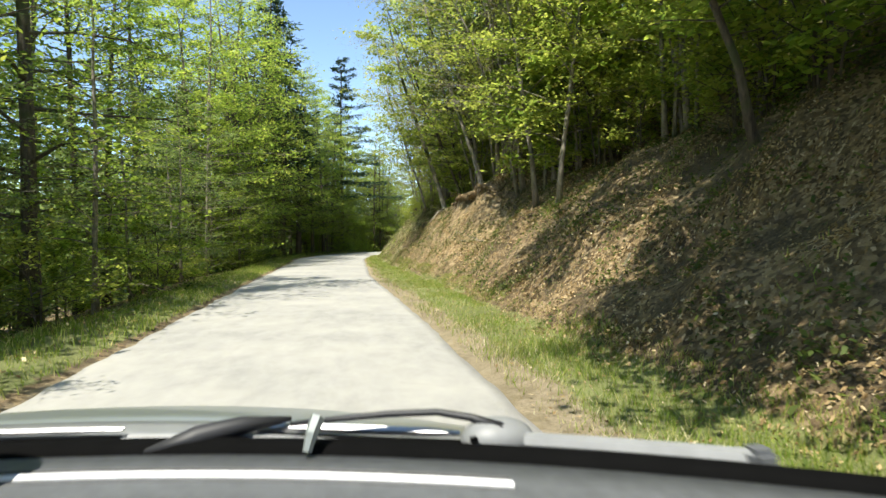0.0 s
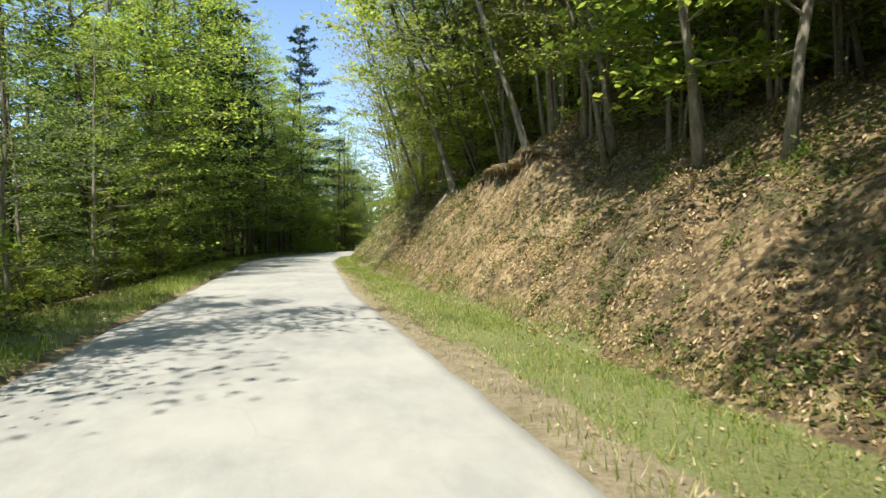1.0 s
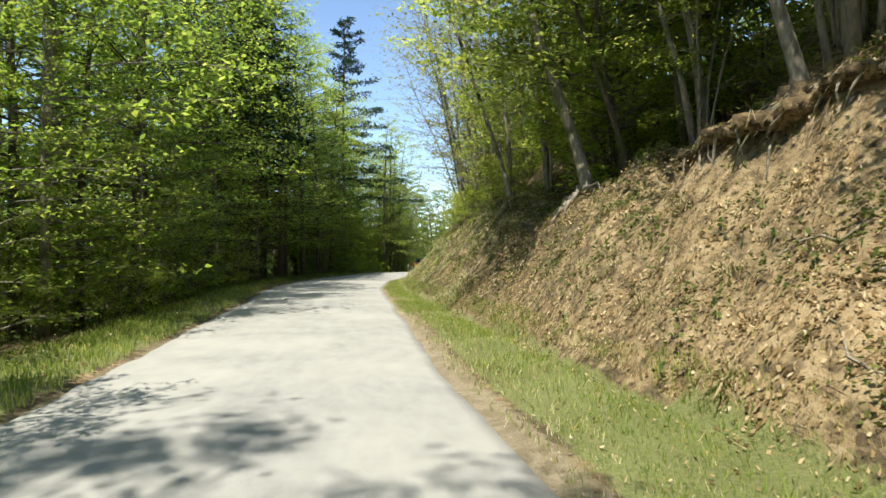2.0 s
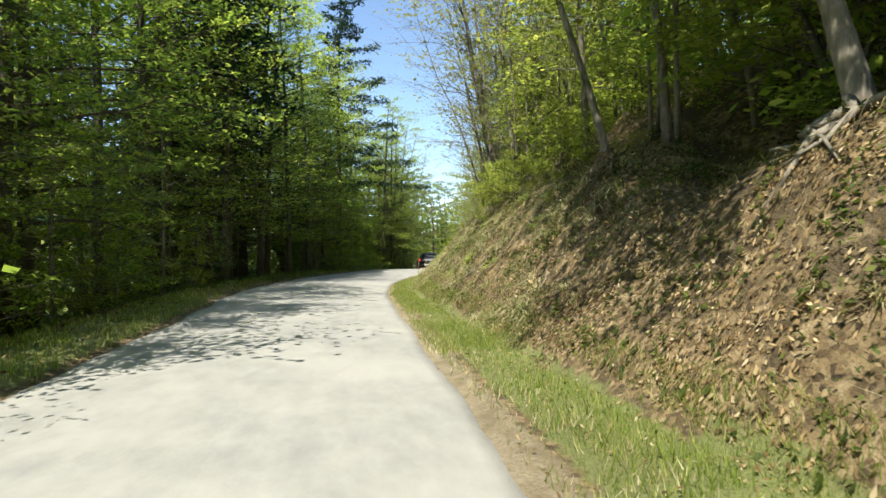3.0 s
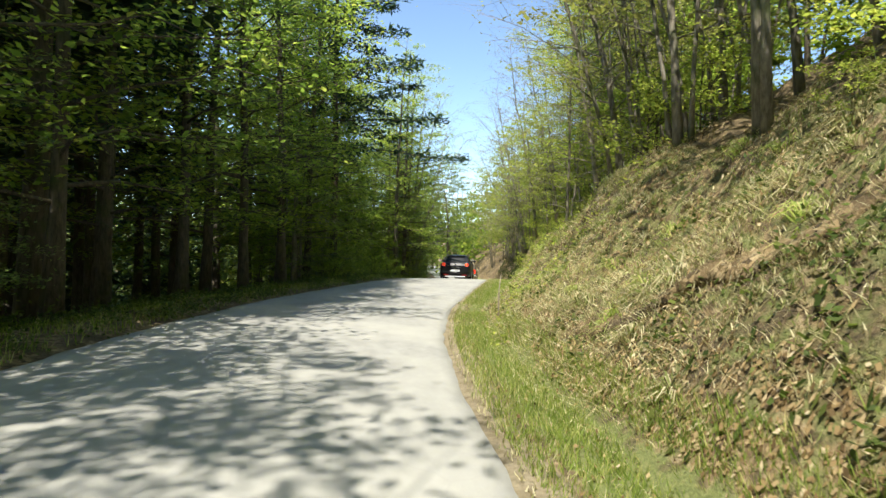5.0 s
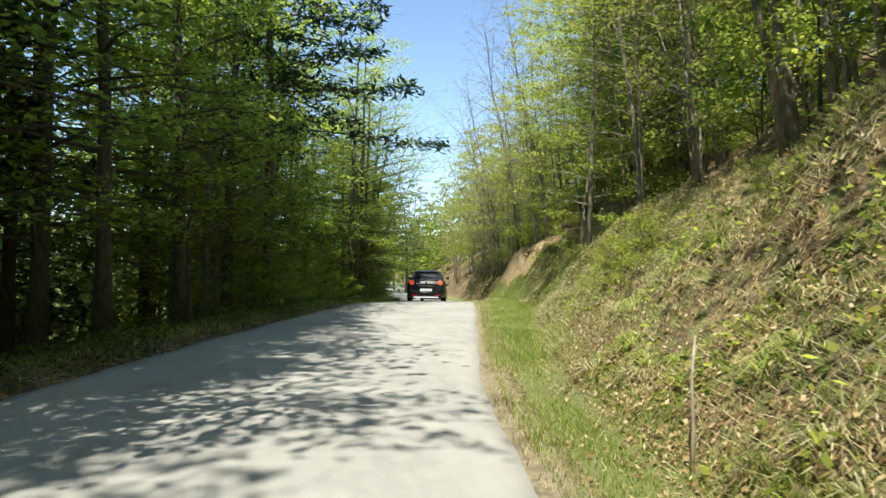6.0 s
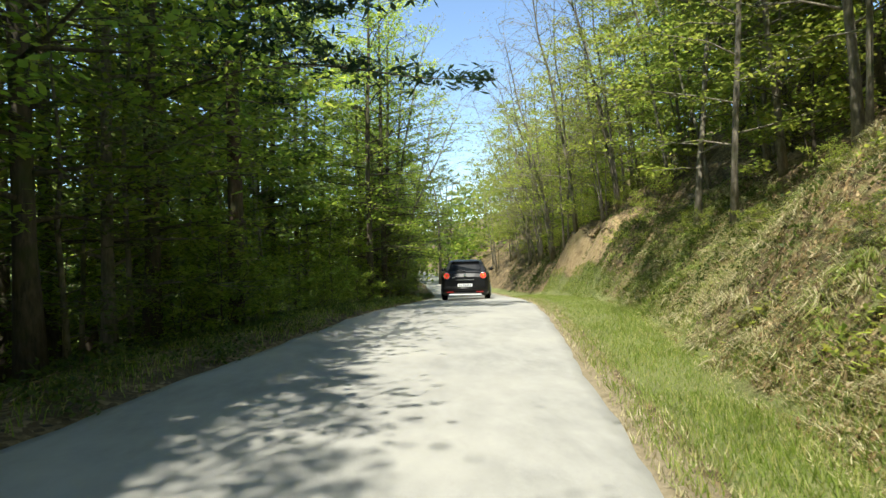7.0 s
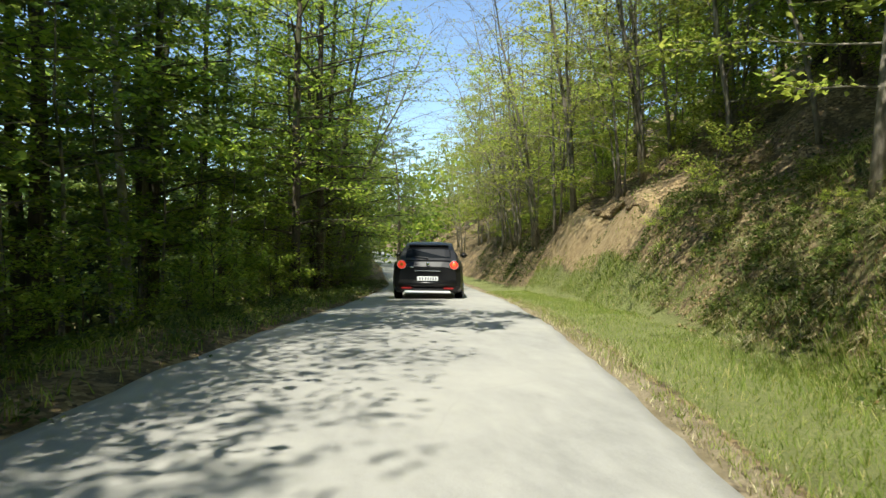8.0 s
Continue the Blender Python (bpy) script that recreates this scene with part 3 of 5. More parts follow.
# left edge of the wood: low leafy trees in front, tall ones close behind, conifers in one stretch
y = -3.0
while y < 104:
    if not (42 < y < 52 or 57.0 < y < 68.5):
        put(rnd.choice([edge_a, edge_c, edge_c]), left_of(y, rnd.uniform(1.9, 2.8)), y, rnd.uniform(0, 360), rnd.uniform(0.5, 0.72))
    y += rnd.uniform(2.4, 3.3)
y = 7.4
while y < 104:
    if not (12.5 < y < 23.5 or 57.0 < y < 60.0 or 65.0 < y < 68.0):
        kind = dark_stem if 44 < y < 53 and rnd.random() < 0.6 else rnd.choice([edge_b, edge_b, edge_a])
        place = (left_of(y, rnd.uniform(2.9, 3.7)), y, rnd.uniform(0, 360), rnd.uniform(1.05, 1.22))
        if y > 9 and not 60 < y < 65:
            put(kind, *place)
    y += rnd.uniform(4.0, 5.2)
y = -4.0
while y < 106:
    kind = rnd.choice([dark_stem, dark_stem, edge_b]) if 42 < y < 53 else rnd.choice([edge_b, edge_b, edge_a, tall_a])
    put(kind, left_of(y, rnd.uniform(6.6, 7.8) if y < 33 else rnd.uniform(5.2, 6.6)), y, rnd.uniform(0, 360), rnd.uniform(1.12, 1.3) if kind is not dark_stem else rnd.uniform(0.9, 1.1))
    y += rnd.uniform(2.7, 3.5) if y < 28 else rnd.uniform(3.4, 4.4)
for yy, v, k in ((38.2, 2.7, 1.3), (40.6, 3.2, 1.3), (43.2, 2.8, 1.3), (46.0, 3.4, 1.2), (42.4, 2.0, 1.1), (26.4, 3.5, 0.9), (29.3, 3.6, 0.85), (31.8, 2.8, 1.1), (47.6, 2.7, 1.1), (50.3, 2.5, 1.1), (53.0, 2.6, 1.1), (55.6, 2.8, 1.05), (68.9, 2.0, 1.1), (71.6, 1.8, 1.1), (74.2, 1.9, 1.1), (77.4, 1.9, 1.1)):
    put(dark_stem if 42.5 < yy < 47 else edge_b, left_of(yy, v), yy, rnd.uniform(0, 360), k)
for k in range(4):
    yy = 55 + 4.2 * k
    put(deep_a if k % 2 else tall_a, left_of(yy, rnd.uniform(6.4, 8.6)), yy, rnd.uniform(0, 360), rnd.uniform(1.0, 1.2))
y = -5.0
while y < 112:
    for v, gap in ((8.8, 0.7), (12.4, 1.2)):
        if rnd.random() < (0.45 if v > 10 else 0.5 if y > 28 else 0):
            continue
        kind = rnd.choice([dark_stem, dark_stem, deep_b] if 41 < y < 55 else [tall_a, tall_a, deep_b] if v < 10 else [deep_a, deep_b, tall_a])
        size = rnd.uniform(1.05, 1.2) if kind is dark_stem else rnd.uniform(1.1, 1.3)
        put(kind, left_of(y, v + rnd.uniform(-gap, gap)), y + rnd.uniform(-1.3, 1.3), rnd.uniform(0, 360), size)
    y += rnd.uniform(3.6, 4.8)
for k in range(9):
    yy = 43 + 1.2 * k + rnd.uniform(-0.5, 0.5)
    put(dark_stem, left_of(yy, rnd.uniform(4.6, 6.2) if k % 2 else rnd.uniform(7.0, 10.5)), yy, rnd.uniform(0, 360), rnd.uniform(0.8, 0.95))
for k in range(12):
    yy = 47 + 3.6 * k
    put(dark_fir, left_of(yy, rnd.uniform(8.5, 10.5) if k % 2 and yy < 57 else rnd.uniform(11.0, 14.0)), yy + rnd.uniform(-0.7, 0.7), rnd.uniform(0, 360), rnd.uniform(0.85, 1.15))
y = 0.0
while y < 92:
    if not 41 < y < 54.5:
        put(rnd.choice([bush, bush, bush_b]), left_of(y, rnd.uniform(1.6, 3.0)), y, rnd.uniform(0, 360), rnd.uniform(0.5, 1.0))
    if (y < 41 or 54.5 < y < 60) and rnd.random() < 0.6:
        put(bush, left_of(y, rnd.uniform(4.5, 7.5)), y + 0.9, rnd.uniform(0, 360), rnd.uniform(1.1, 1.9))
    y += rnd.uniform(1.5, 2.4)
for k in range(30):
    yy = 15.5 + 1.55 * k + rnd.uniform(-0.5, 0.5)
    put(pole, right_of(yy, rnd.uniform(2.7, 5.2)), yy, rnd.uniform(-35, 35), rnd.uniform(0.75, 1.25))
# bank trees
# over, shade, arch before y = 3: out of view, added to shade the bank
for yy, u, k in ((0.5, 3.4, 1.05), (5.4, 3.2, 0.9), (23.4, 3.2, 0.95), (25.0, 3.0, 0.85), (55.0, 5.0, 0.9), (58.4, 5.0, 1.0), (61.6, 5.2, 1.0)):
    put(over, right_of(yy, u), yy, rnd.uniform(-25, 25), k)
for yy, u, k in ((-0.4, 3.0, 1.0), (1.2, 2.8, 1.0), (2.8, 2.9, 0.95), (24.5, 4.4, 1.0), (56.6, 5.6, 1.0), (59.8, 6.2, 1.0), (63.0, 6.0, 1.0)):
    put(shade, right_of(yy, u), yy, rnd.uniform(-25, 25), k)
for yy, u, k in ((0.2, 2.0, 1.0), (2.0, 1.9, 0.9), (6.8, 2.5, 0.9), (13.4, 3.7, 0.62), (14.6, 3.7, 0.66), (15.9, 6.5, 0.9), (24.4, 2.8, 0.95), (25.8, 3.2, 0.9)):
    put(arch, right_of(yy, u), yy, rnd.uniform(-20, 20), k)
for yy, u, k in ((17.6, 2.9, 0.9), (19.4, 3.4, 0.95), (22.6, 3.0, 0.95), (38.4, 2.6, 0.95), (44.6, 2.8, 0.9), (52.0, 2.6, 0.9), (66.6, 2.4, 1.0), (71.0, 1.6, 1.1), (76.0, 1.4, 1.1), (82.0, 1.6, 1.1)):
    put(bare, right_of(yy, u), yy, rnd.uniform(-30, 30), k)
for yy, u, k in ((8.0, 3.6, 1.3), (9.6, 4.6, 1.4), (11.6, 3.4, 1.2), (13.0, 4.8, 1.5), (15.4, 3.6, 1.2), (17.0, 4.6, 1.4), (5.6, 5.0, 1.4), (7.0, 6.2, 1.6)):
    put(bush_b, right_of(yy, u), yy, rnd.uniform(0, 360), k)
for yy, u, k in ((14.2, 3.1, 0.7), (18.4, 2.9, 0.65), (20.6, 3.3, 0.7), (22.4, 2.7, 0.6), (26.0, 3.1, 0.7), (29.6, 3.0, 0.65), (33.2, 2.9, 0.6), (36.0, 3.0, 0.6)):
    put(bank_a, right_of(yy, u), yy, rnd.uniform(-60, 60), k)
for k in range(9):
    yy = 55 + 1.7 * k
    put(bush, left_of(yy, rnd.uniform(1.9, 2.8)), yy, rnd.uniform(0, 360), rnd.uniform(0.4, 0.7))
    put(sapling, left_of(yy + 0.8, rnd.uniform(2.8, 5.0)), yy + 0.8, rnd.uniform(0, 360), rnd.uniform(0.9, 1.5))
for yy, u, k in ((3.4, 2.5, 1.2), (4.8, 2.9, 1.4), (6.4, 3.1, 1.3), (4.0, 3.8, 1.8), (7.6, 3.9, 1.6), (13.4, 3.3, 1.7), (14.8, 3.0, 1.5), (16.2, 3.4, 1.8), (15.4, 4.6, 2.2), (13.0, 5.0, 2.2), (26.4, 3.6, 1.6), (27.6, 4.2, 1.8)):
    put(bush, right_of(yy, u), yy, rnd.uniform(0, 360), k)
for yy, u, k in ((8.6, 3.6, 0.9), (11.0, 3.6, 0.95), (13.4, 5.4, 1.0), (16.2, 3.0, 0.9), (12.2, 4.6, 1.1)):
    put(bank_a, right_of(yy, u), yy, rnd.uniform(-40, 40), k)
for yy, u, k in ((2.0, 6.0, 1.1), (5.5, 6.5, 1.1), (9.0, 6.5, 1.1), (12.0, 5.6, 1.1), (25.0, 8.0, 1.2), (28.8, 7.6, 1.2), (33.0, 8.2, 1.2), (37.0, 7.0, 1.1)):
    put(bank_d, right_of(yy, u), yy, rnd.uniform(-60, 60), k)
for yy, u, k in ((20.0, 2.9, 1.25), (28.5, 2.7, 1.3), (36.5, 2.8, 1.25), (41.0, 2.8, 1.2)):
    put(bank_c, right_of(yy, u), yy, rnd.uniform(-30, 30), k)
y = 3.0
while y < 105:
    for u, gap in ((3.5, 0.7), (5.8, 1.1), (9.5, 1.5)):
        yy = y + rnd.uniform(-1.2, 1.2)
        if u > 5 and 8 < y < 34 and rnd.random() < 0.45:
            continue
        if u > 9 and y > 80 or u < 4 and (13 < yy < 17.5 or 22 < yy < 27 or 29.5 < yy < 33):
            continue
        kind = rnd.choice([bank_c, bank_c, bank_c, bank_b] if (39 < yy < 56 or 9 < yy < 25) and u < 7 else [bank_a, bank_b, bank_c, bank_c, bank_a] if u < 4 else [bank_a, bank_d, bank_c, bank_b] if u < 7 else [bank_d, bank_d, bank_b, deep_a])
        put(kind, right_of(yy, u + rnd.uniform(-gap, gap)), yy, rnd.uniform(-60, 60), rnd.uniform(0.85, 1.2))
    y += rnd.uniform(2.9, 3.9)
y = 6.0
while y < 92:
    put(rnd.choice([bush_b, bush, bush_b]), right_of(y, rnd.uniform(3.0, 5.0)), y, rnd.uniform(0, 360), rnd.uniform(0.7, 1.4))
    if rnd.random() < 0.5:
        put(bush, right_of(y, rnd.uniform(6.0, 9.0)), y + 0.7, rnd.uniform(0, 360), rnd.uniform(1.0, 1.7))
    if y > 60:
        put(bush_b, right_of(y, rnd.uniform(2.3, 3.0) if 61.5 < y < 72 else rnd.uniform(1.6, 2.6)), y + 0.8, rnd.uniform(0, 360), rnd.uniform(0.5, 0.9))
    y += rnd.uniform(1.6, 2.8)
for yy, u in ((46.2, 1.0), (46.9, 1.5), (47.6, 1.2), (36.6, 2.2), (43.5, 1.8), (49.5, 1.2), (51.0, 1.6), (53.0, 1.4), (55.5, 1.2), (57.5, 1.5), (59.8, 1.0), (61.2, 1.4), (62.0, 0.9), (58.6, 1.9), (56.4, 2.0)):
    put(bush_b, right_of(yy, u), yy, rnd.uniform(0, 360), rnd.uniform(0.2, 0.34))
for yy, u, k in ((45.3, 0.8, 0.34), (45.7, 1.15, 0.4), (46.2, 0.75, 0.36), (46.6, 1.3, 0.4), (47.1, 1.0, 0.32)):
    put(bush_b, right_of(yy, u), yy, rnd.uniform(0, 360), k)
for k in range(10):
    yy = 57 + 1.9 * k
    put(bank_d if k % 3 else deep_a, right_of(yy, rnd.uniform(7.0, 11.0)), yy, rnd.uniform(-60, 60), rnd.uniform(1.0, 1.25))
for yy, v, turn, k in ((3.6, 5.0, 40, 0.95), (6.6, 5.4, 160, 1.0), (9.8, 5.2, 280, 0.95)):
    put(edge_b, left_of(yy, v), yy, turn, k)
for yy, v, turn, k in ((61.5, 7.6, 30, 1.1), (64.5, 8.2, 130, 1.15), (67.5, 7.4, 210, 1.1), (70.5, 6.6, 300, 1.1), (73.5, 7.6, 70, 1.15)):
    put(deep_a, left_of(yy, v), yy, turn, k)
# dense crowns that keep the hollow behind the root plate dark
for yy, u, turn, k in ((21.4, 4.3, 20, 1.0), (22.9, 5.6, -30, 1.05), (24.2, 6.9, 60, 1.0), (27.0, 6.2, 10, 0.95), (29.4, 6.6, 40, 1.0)):
    put(shade, right_of(yy, u), yy, turn, k)
# crowns that close over the lane further on
for k in range(9):
    yy = 71 + 3.9 * k
    put(edge_b if k % 2 else edge_c, left_of(yy, rnd.uniform(2.2, 3.0)), yy + rnd.uniform(-1, 1), rnd.uniform(0, 360), rnd.uniform(0.85, 1.05))
    put(bank_a if k % 3 == 0 else bank_c, right_of(yy + 2, rnd.uniform(1.2, 2.2)), yy + 2, rnd.uniform(-40, 40), rnd.uniform(1.0, 1.25))
# the far end of the lane
for k in range(18):
    yy = rnd.uniform(106, 150)
    put(rnd.choice([tall_a, tall_a, deep_a]), float(np.interp(yy, YS, LEFT)) + rnd.uniform(-4, 12), yy, rnd.uniform(0, 360), rnd.uniform(1.0, 1.3))


# ---- foliage of the wood behind the nearer trees ----
def far_foliage(name, n, seed, where, size, label, mat, loose=1.5):
    rng = np.random.default_rng(seed)
    x, y, h = where(rng, n)
    z = height(x, y) + h
    clump = rng.normal(0, loose, (n, 3)) * np.array([1, 1, 0.45])
    shape = Shape().cards(leaf_cards(np.stack([x, y, z], 1) + clump, size, rng, 0.7, 0.75))
    return tagged(part(name, shape, mat), label, "foliage", kind="stuff")


def left_wood(rng, n):
    y = rng.uniform(-15, 150, n)
    base = rng.integers(0, 700, n)
    seat = np.random.default_rng(5)
    cy, cv, ch = seat.uniform(-15, 150, 700), seat.uniform(10.5, 34, 700), 1.0 + 13 * seat.uniform(0, 1, 700) ** 1.5
    return np.interp(cy[base], YS, LEFT) - cv[base], cy[base], ch[base]


def right_wood(rng, n):
    seat = np.random.default_rng(6)
    cy, cu, ch = seat.uniform(-12, 140, 420), seat.uniform(11, 22, 420), seat.uniform(0.3, 9, 420)
    base = rng.integers(0, 420, n)
    return np.interp(cy[base], YS, RIGHT) + cu[base], cy[base], ch[base]


def lane_end(rng, n):
    seat = np.random.default_rng(7)
    cx, cy, ch = seat.uniform(-14, 45, 260), seat.uniform(112, 160, 260), seat.uniform(0.3, 10, 260)
    base = rng.integers(0, 260, n)
    return cx[base], cy[base], ch[base]


def left_thicket(rng, n):
    seat = np.random.default_rng(8)
    cy, cv, ch = seat.uniform(34, 100, 360), seat.uniform(8, 17, 360), seat.uniform(0.5, 7, 360)
    base = rng.integers(0, 360, n)
    return np.interp(cy[base], YS, LEFT) - cv[base], cy[base], ch[base]


far_foliage("thicket_foliage", 12000, 24, left_thicket, 0.34, "dark thicket foliage inside the wood", LEAF_DEEP)
def backdrop_slope(rng, n):
    y = rng.uniform(-60, 260, n)
    v = rng.uniform(38, 110, n)
    return np.interp(y, YS, LEFT) - v, y, rng.uniform(0, 9, n)


# made-up backdrop woods that cover the pale horizon behind the left trees
far_foliage("valley_foliage", 16000, 25, backdrop_slope, 1.5, "made-up woods on a rising far slope that hide the horizon", LEAF_DEEP)
far_foliage("wood_foliage", 36000, 21, left_wood, 0.68, "dense shady green foliage deep in the wood", LEAF_DEEP)
far_foliage("hillside_foliage", 30000, 22, right_wood, 0.45, "dense green foliage up the hillside", LEAF_FRESH)
far_foliage("distant_foliage", 22000, 23, lane_end, 0.6, "hazy green foliage at the lane's end", LEAF_FRESH)


# ---- ground cover ----
def scatter(n, seed, y0, y1, across):
    """n random places on the ground; across(rng, y) gives x."""
    rng = np.random.default_rng(seed)
    y = rng.uniform(y0, y1, n)
    x = across(rng, y)
    return rng, x, y


def blades(n, seed, y0, y1, across, tall, wide, name, label, mat, thin=None, lie=0.35, bent=False):
    """Grass: n tapered, leaning blades."""
    rng, x, y = scatter(n, seed, y0, y1, across)
    keep = rng.uniform(0, 1, n) < (0.35 + 0.65 * (rough(x, y, 0.45) > -0.15)) if thin is None else rng.uniform(0, 1, n) < thin(x, y)
    x, y = x[keep], y[keep]
    n = len(x)
    root = np.stack([x, y, height(x, y) - 0.01], 1)
    yaw, ln = rng.uniform(0, 6.283, n), tall * rng.uniform(0.45, 1.35, n) * (0.75 + 0.35 * rough(x + 3, y, 0.8))
    lean = rng.normal(0, lie, (n, 2)) * ln[:, None]
    s = np.stack([np.cos(yaw), np.sin(yaw), 0 * yaw], 1) * (wide * rng.uniform(0.6, 1.3, n))[:, None]
    mid = root + np.column_stack([lean * 0.35, ln * 0.6])
    tip = root + np.column_stack([lean, ln * 0.95])
    quads = np.stack([root - s * 0.5, root + s * 0.5, mid + s * 0.35, mid - s * 0.35], 1)
    ends = np.stack([mid - s * 0.35, mid + s * 0.35, tip + s * 0.08, tip - s * 0.08], 1)
    if not bent:
        quads, ends = np.stack([root - s * 0.5, root + s * 0.5, tip + s * 0.12, tip - s * 0.12], 1), quads[:0]
    shape = Shape().cards(np.concatenate([quads, ends]))
    return tagged(part(name, shape, mat), label, "grass", kind="stuff")


def on_verge(rng, y):
    w = np.interp(y, YS, VERGE)
    return np.interp(y, YS, RIGHT) + 0.12 + (w + 0.15) * np.abs(1 - np.abs(rng.normal(0, 0.55, len(y)))).clip(0, 1.15)


def on_left_verge(rng, y):
    return np.interp(y, YS, LEFT) - 0.05 - 1.5 * rng.uniform(0, 1, len(y)) ** 0.8


def on_bank(rng, y, u0=0.0, u1=3.6):
    return np.interp(y, YS, RIGHT) + np.interp(y, YS, VERGE) + rng.uniform(u0, u1, len(y))


blades(80000, 31, 1.5, 56, on_verge, 0.1, 0.008, "verge_grass", "short fresh green grass on the verge", BLADES, lambda x, y: (0.4 + 0.6 * (rough(x, y, 0.45) > -0.2)) * np.where((y < 27) & (x - np.interp(y, YS, RIGHT) < 0.4), 0.4, 1.0))
blades(36000, 32, 1.5, 66, on_left_verge, 0.15, 0.012, "verge_grass", "shaded green grass along the wood's edge", BLADES, lambda x, y: (0.35 + 0.65 * (rough(x, y, 0.45) > -0.15)) * np.interp(y, [26, 40], [1.0, 0.5]), bent=True)
blades(90000, 33, 27, 58, lambda r, y: on_bank(r, y, -0.2, 2.8), 0.085, 0.008, "bank_grass", "pale dry grass lying over the bank", STRAW, lambda x, y: (0.15 + 0.85 * (rough(x + 1, y, 0.7) > -0.15)) * np.interp(y, [27, 31], [0.3, 1.0]), 0.9, True)
blades(42000, 40, 30, 60, lambda r, y: on_bank(r, y, 0.25, 3.0), 0.08, 0.008, "bank_grass", "thin pale green grass in patches on the bank", PALE_GRASS, lambda x, y: (rough(x + 5, y, 0.62) > 0.0) * np.interp(y, [30, 44], [0.5, 1.0]), 0.7, True)
blades(22000, 36, 1.5, 66, lambda r, y: np.interp(y, YS, RIGHT) + r.uniform(0.03, 0.5, len(y)) + 0.45 * r.uniform(0, 1, len(y)) * (y < 27), 0.07, 0.01, "verge_grass", "short straw and dry grass at the road's edge", STRAW)
blades(9000, 34, 2, 70, lambda r, y: on_bank(r, y, -0.1, 2.8), 0.15, 0.012, "bank_grass", "sparse grass tufts on the bank", BLADES, lambda x, y: (rough(x, y, 0.55) > 0.35) * 1.0)
blades(14000, 35, 54, 72, lambda r, y: on_bank(r, y, -0.1, 0.6), 0.13, 0.012, "bank_grass", "green tufts under the bank", BLADES)


blades(70000, 38, 13, 60, lambda r, y: on_bank(r, y, 0, 2.8), 0.06, 0.007, "bank_thatch", "dry stalks and straw lying flat on the bank", STALKS, lambda x, y: 0.35 + 0.65 * (rough(x + 7, y, 0.5) > -0.1), 1.7)

blades(60000, 39, 36, 54, lambda r, y: on_bank(r, y, -0.1, 3.0), 0.065, 0.010, "bank_thatch", "pale straw lying flat on the sunny bank", STRAW, lambda x, y: 0.5 + 0.5 * (rough(x + 2, y, 0.6) > -0.2), 1.7)


def litter(n, seed, y0, y1, across, size, name, label, mat, lift=0.01, tilt=0.5, keep=None, category="leaves"):
    rng, x, y = scatter(n, seed, y0, y1, across)
    if keep is not None:
        k = rng.uniform(0, 1, n) < keep(x, y)
        x, y = x[k], y[k]
    p = np.stack([x, y, height(x, y) + lift + np.abs(rng.normal(0, 0.02, len(x)))], 1)
    step = 0.05
    sx, sy = (height(x + step, y) - height(x - step, y)) / (2 * step), (height(x, y + step) - height(x, y - step)) / (2 * step)
    quads = leaf_cards(p, size, rng, tilt, 0.5)
    off = quads - p[:, None]
    quads[:, :, 2] += (off[:, :, 0] * sx[:, None] + off[:, :, 1] * sy[:, None])
    return tagged(part(name, Shape().cards(quads), mat), label, category, kind="stuff")


bare_face = lambda y: 1 - 0.97 * np.exp(-((y - 67.2) / 4.0) ** 6)
litter(120000, 41, 2, 74, lambda r, y: on_bank(r, y, -0.1, 3.2), 0.038, "leaf_litter", "brown and tan fallen leaves lying thick on the bank", DRY_LEAF, keep=lambda x, y: np.interp(y, [25, 31], [1.0, 0.22]) * (0.12 + 0.88 * (rough(x, y, 0.42) > -0.05)) * bare_face(y) * (1 - 0.6 * np.exp(-((y - 19) / 5.5) ** 2) * (rough(x, y, 0.9) > -0.2)), tilt=0.65)
litter(105000, 46, 2, 60, lambda r, y: on_bank(r, y, -0.15, 3.4), 0.046, "leaf_litter", "curled pale and russet beech leaves strewn over the bank", DRY_LEAF, 0.015, 0.5, lambda x, y: (0.04 + 0.96 * (rough(x + 11, y, 0.33) > 0.05)) * (0.5 + 0.5 * (rough(x - 4, y, 1.1) > -0.25)) * np.interp(y, [23, 31, 38, 43], [1.0, 0.1, 0.12, 0.4]))
litter(22000, 48, 36, 52, lambda r, y: on_bank(r, y, 0.0, 3.2), 0.04, "leaf_litter", "dry tan leaves caught in the pale grass of the bank", DRY_LEAF, 0.03, 0.5, lambda x, y: 0.2 + 0.8 * (rough(x + 3, y, 0.4) > -0.1))
litter(16000, 47, 26, 50, lambda r, y: on_bank(r, y, -0.06, 0.5), 0.032, "leaf_litter", "russet leaves gathered along the bank's foot", DRY_LEAF, 0.006, 0.3)
blades(70000, 37, 27, 72, on_verge, 0.085, 0.009, "verge_grass", "even pale green grass on the wide verge", PALE_GRASS, lambda x, y: 1.0 + 0 * x)
litter(4500, 42, 2, 46, on_verge, 0.038, "leaf_litter", "scattered dry leaves on the verge", DRY_LEAF)
litter(9000, 43, 2, 75, lambda r, y: np.interp(y, YS, LEFT) - r.uniform(0.3, 5, len(y)), 0.07, "leaf_litter", "dry leaves on the wood's floor", DRY_LEAF)
litter(30000, 44, 2, 84, lambda r, y: on_bank(r, y, 0, 3.8), 0.06, "ground_ivy", "patches of low green herbs on the bank", IVY, 0.05, 0.6, lambda x, y: (rough(x + 4, y, 0.5) > 0.2) * np.interp(y, [13, 24, 36, 39, 48, 51], [0.12, 1.0, 1.0, 0.2, 0.2, 1.0]) * bare_face(y), "herbs")
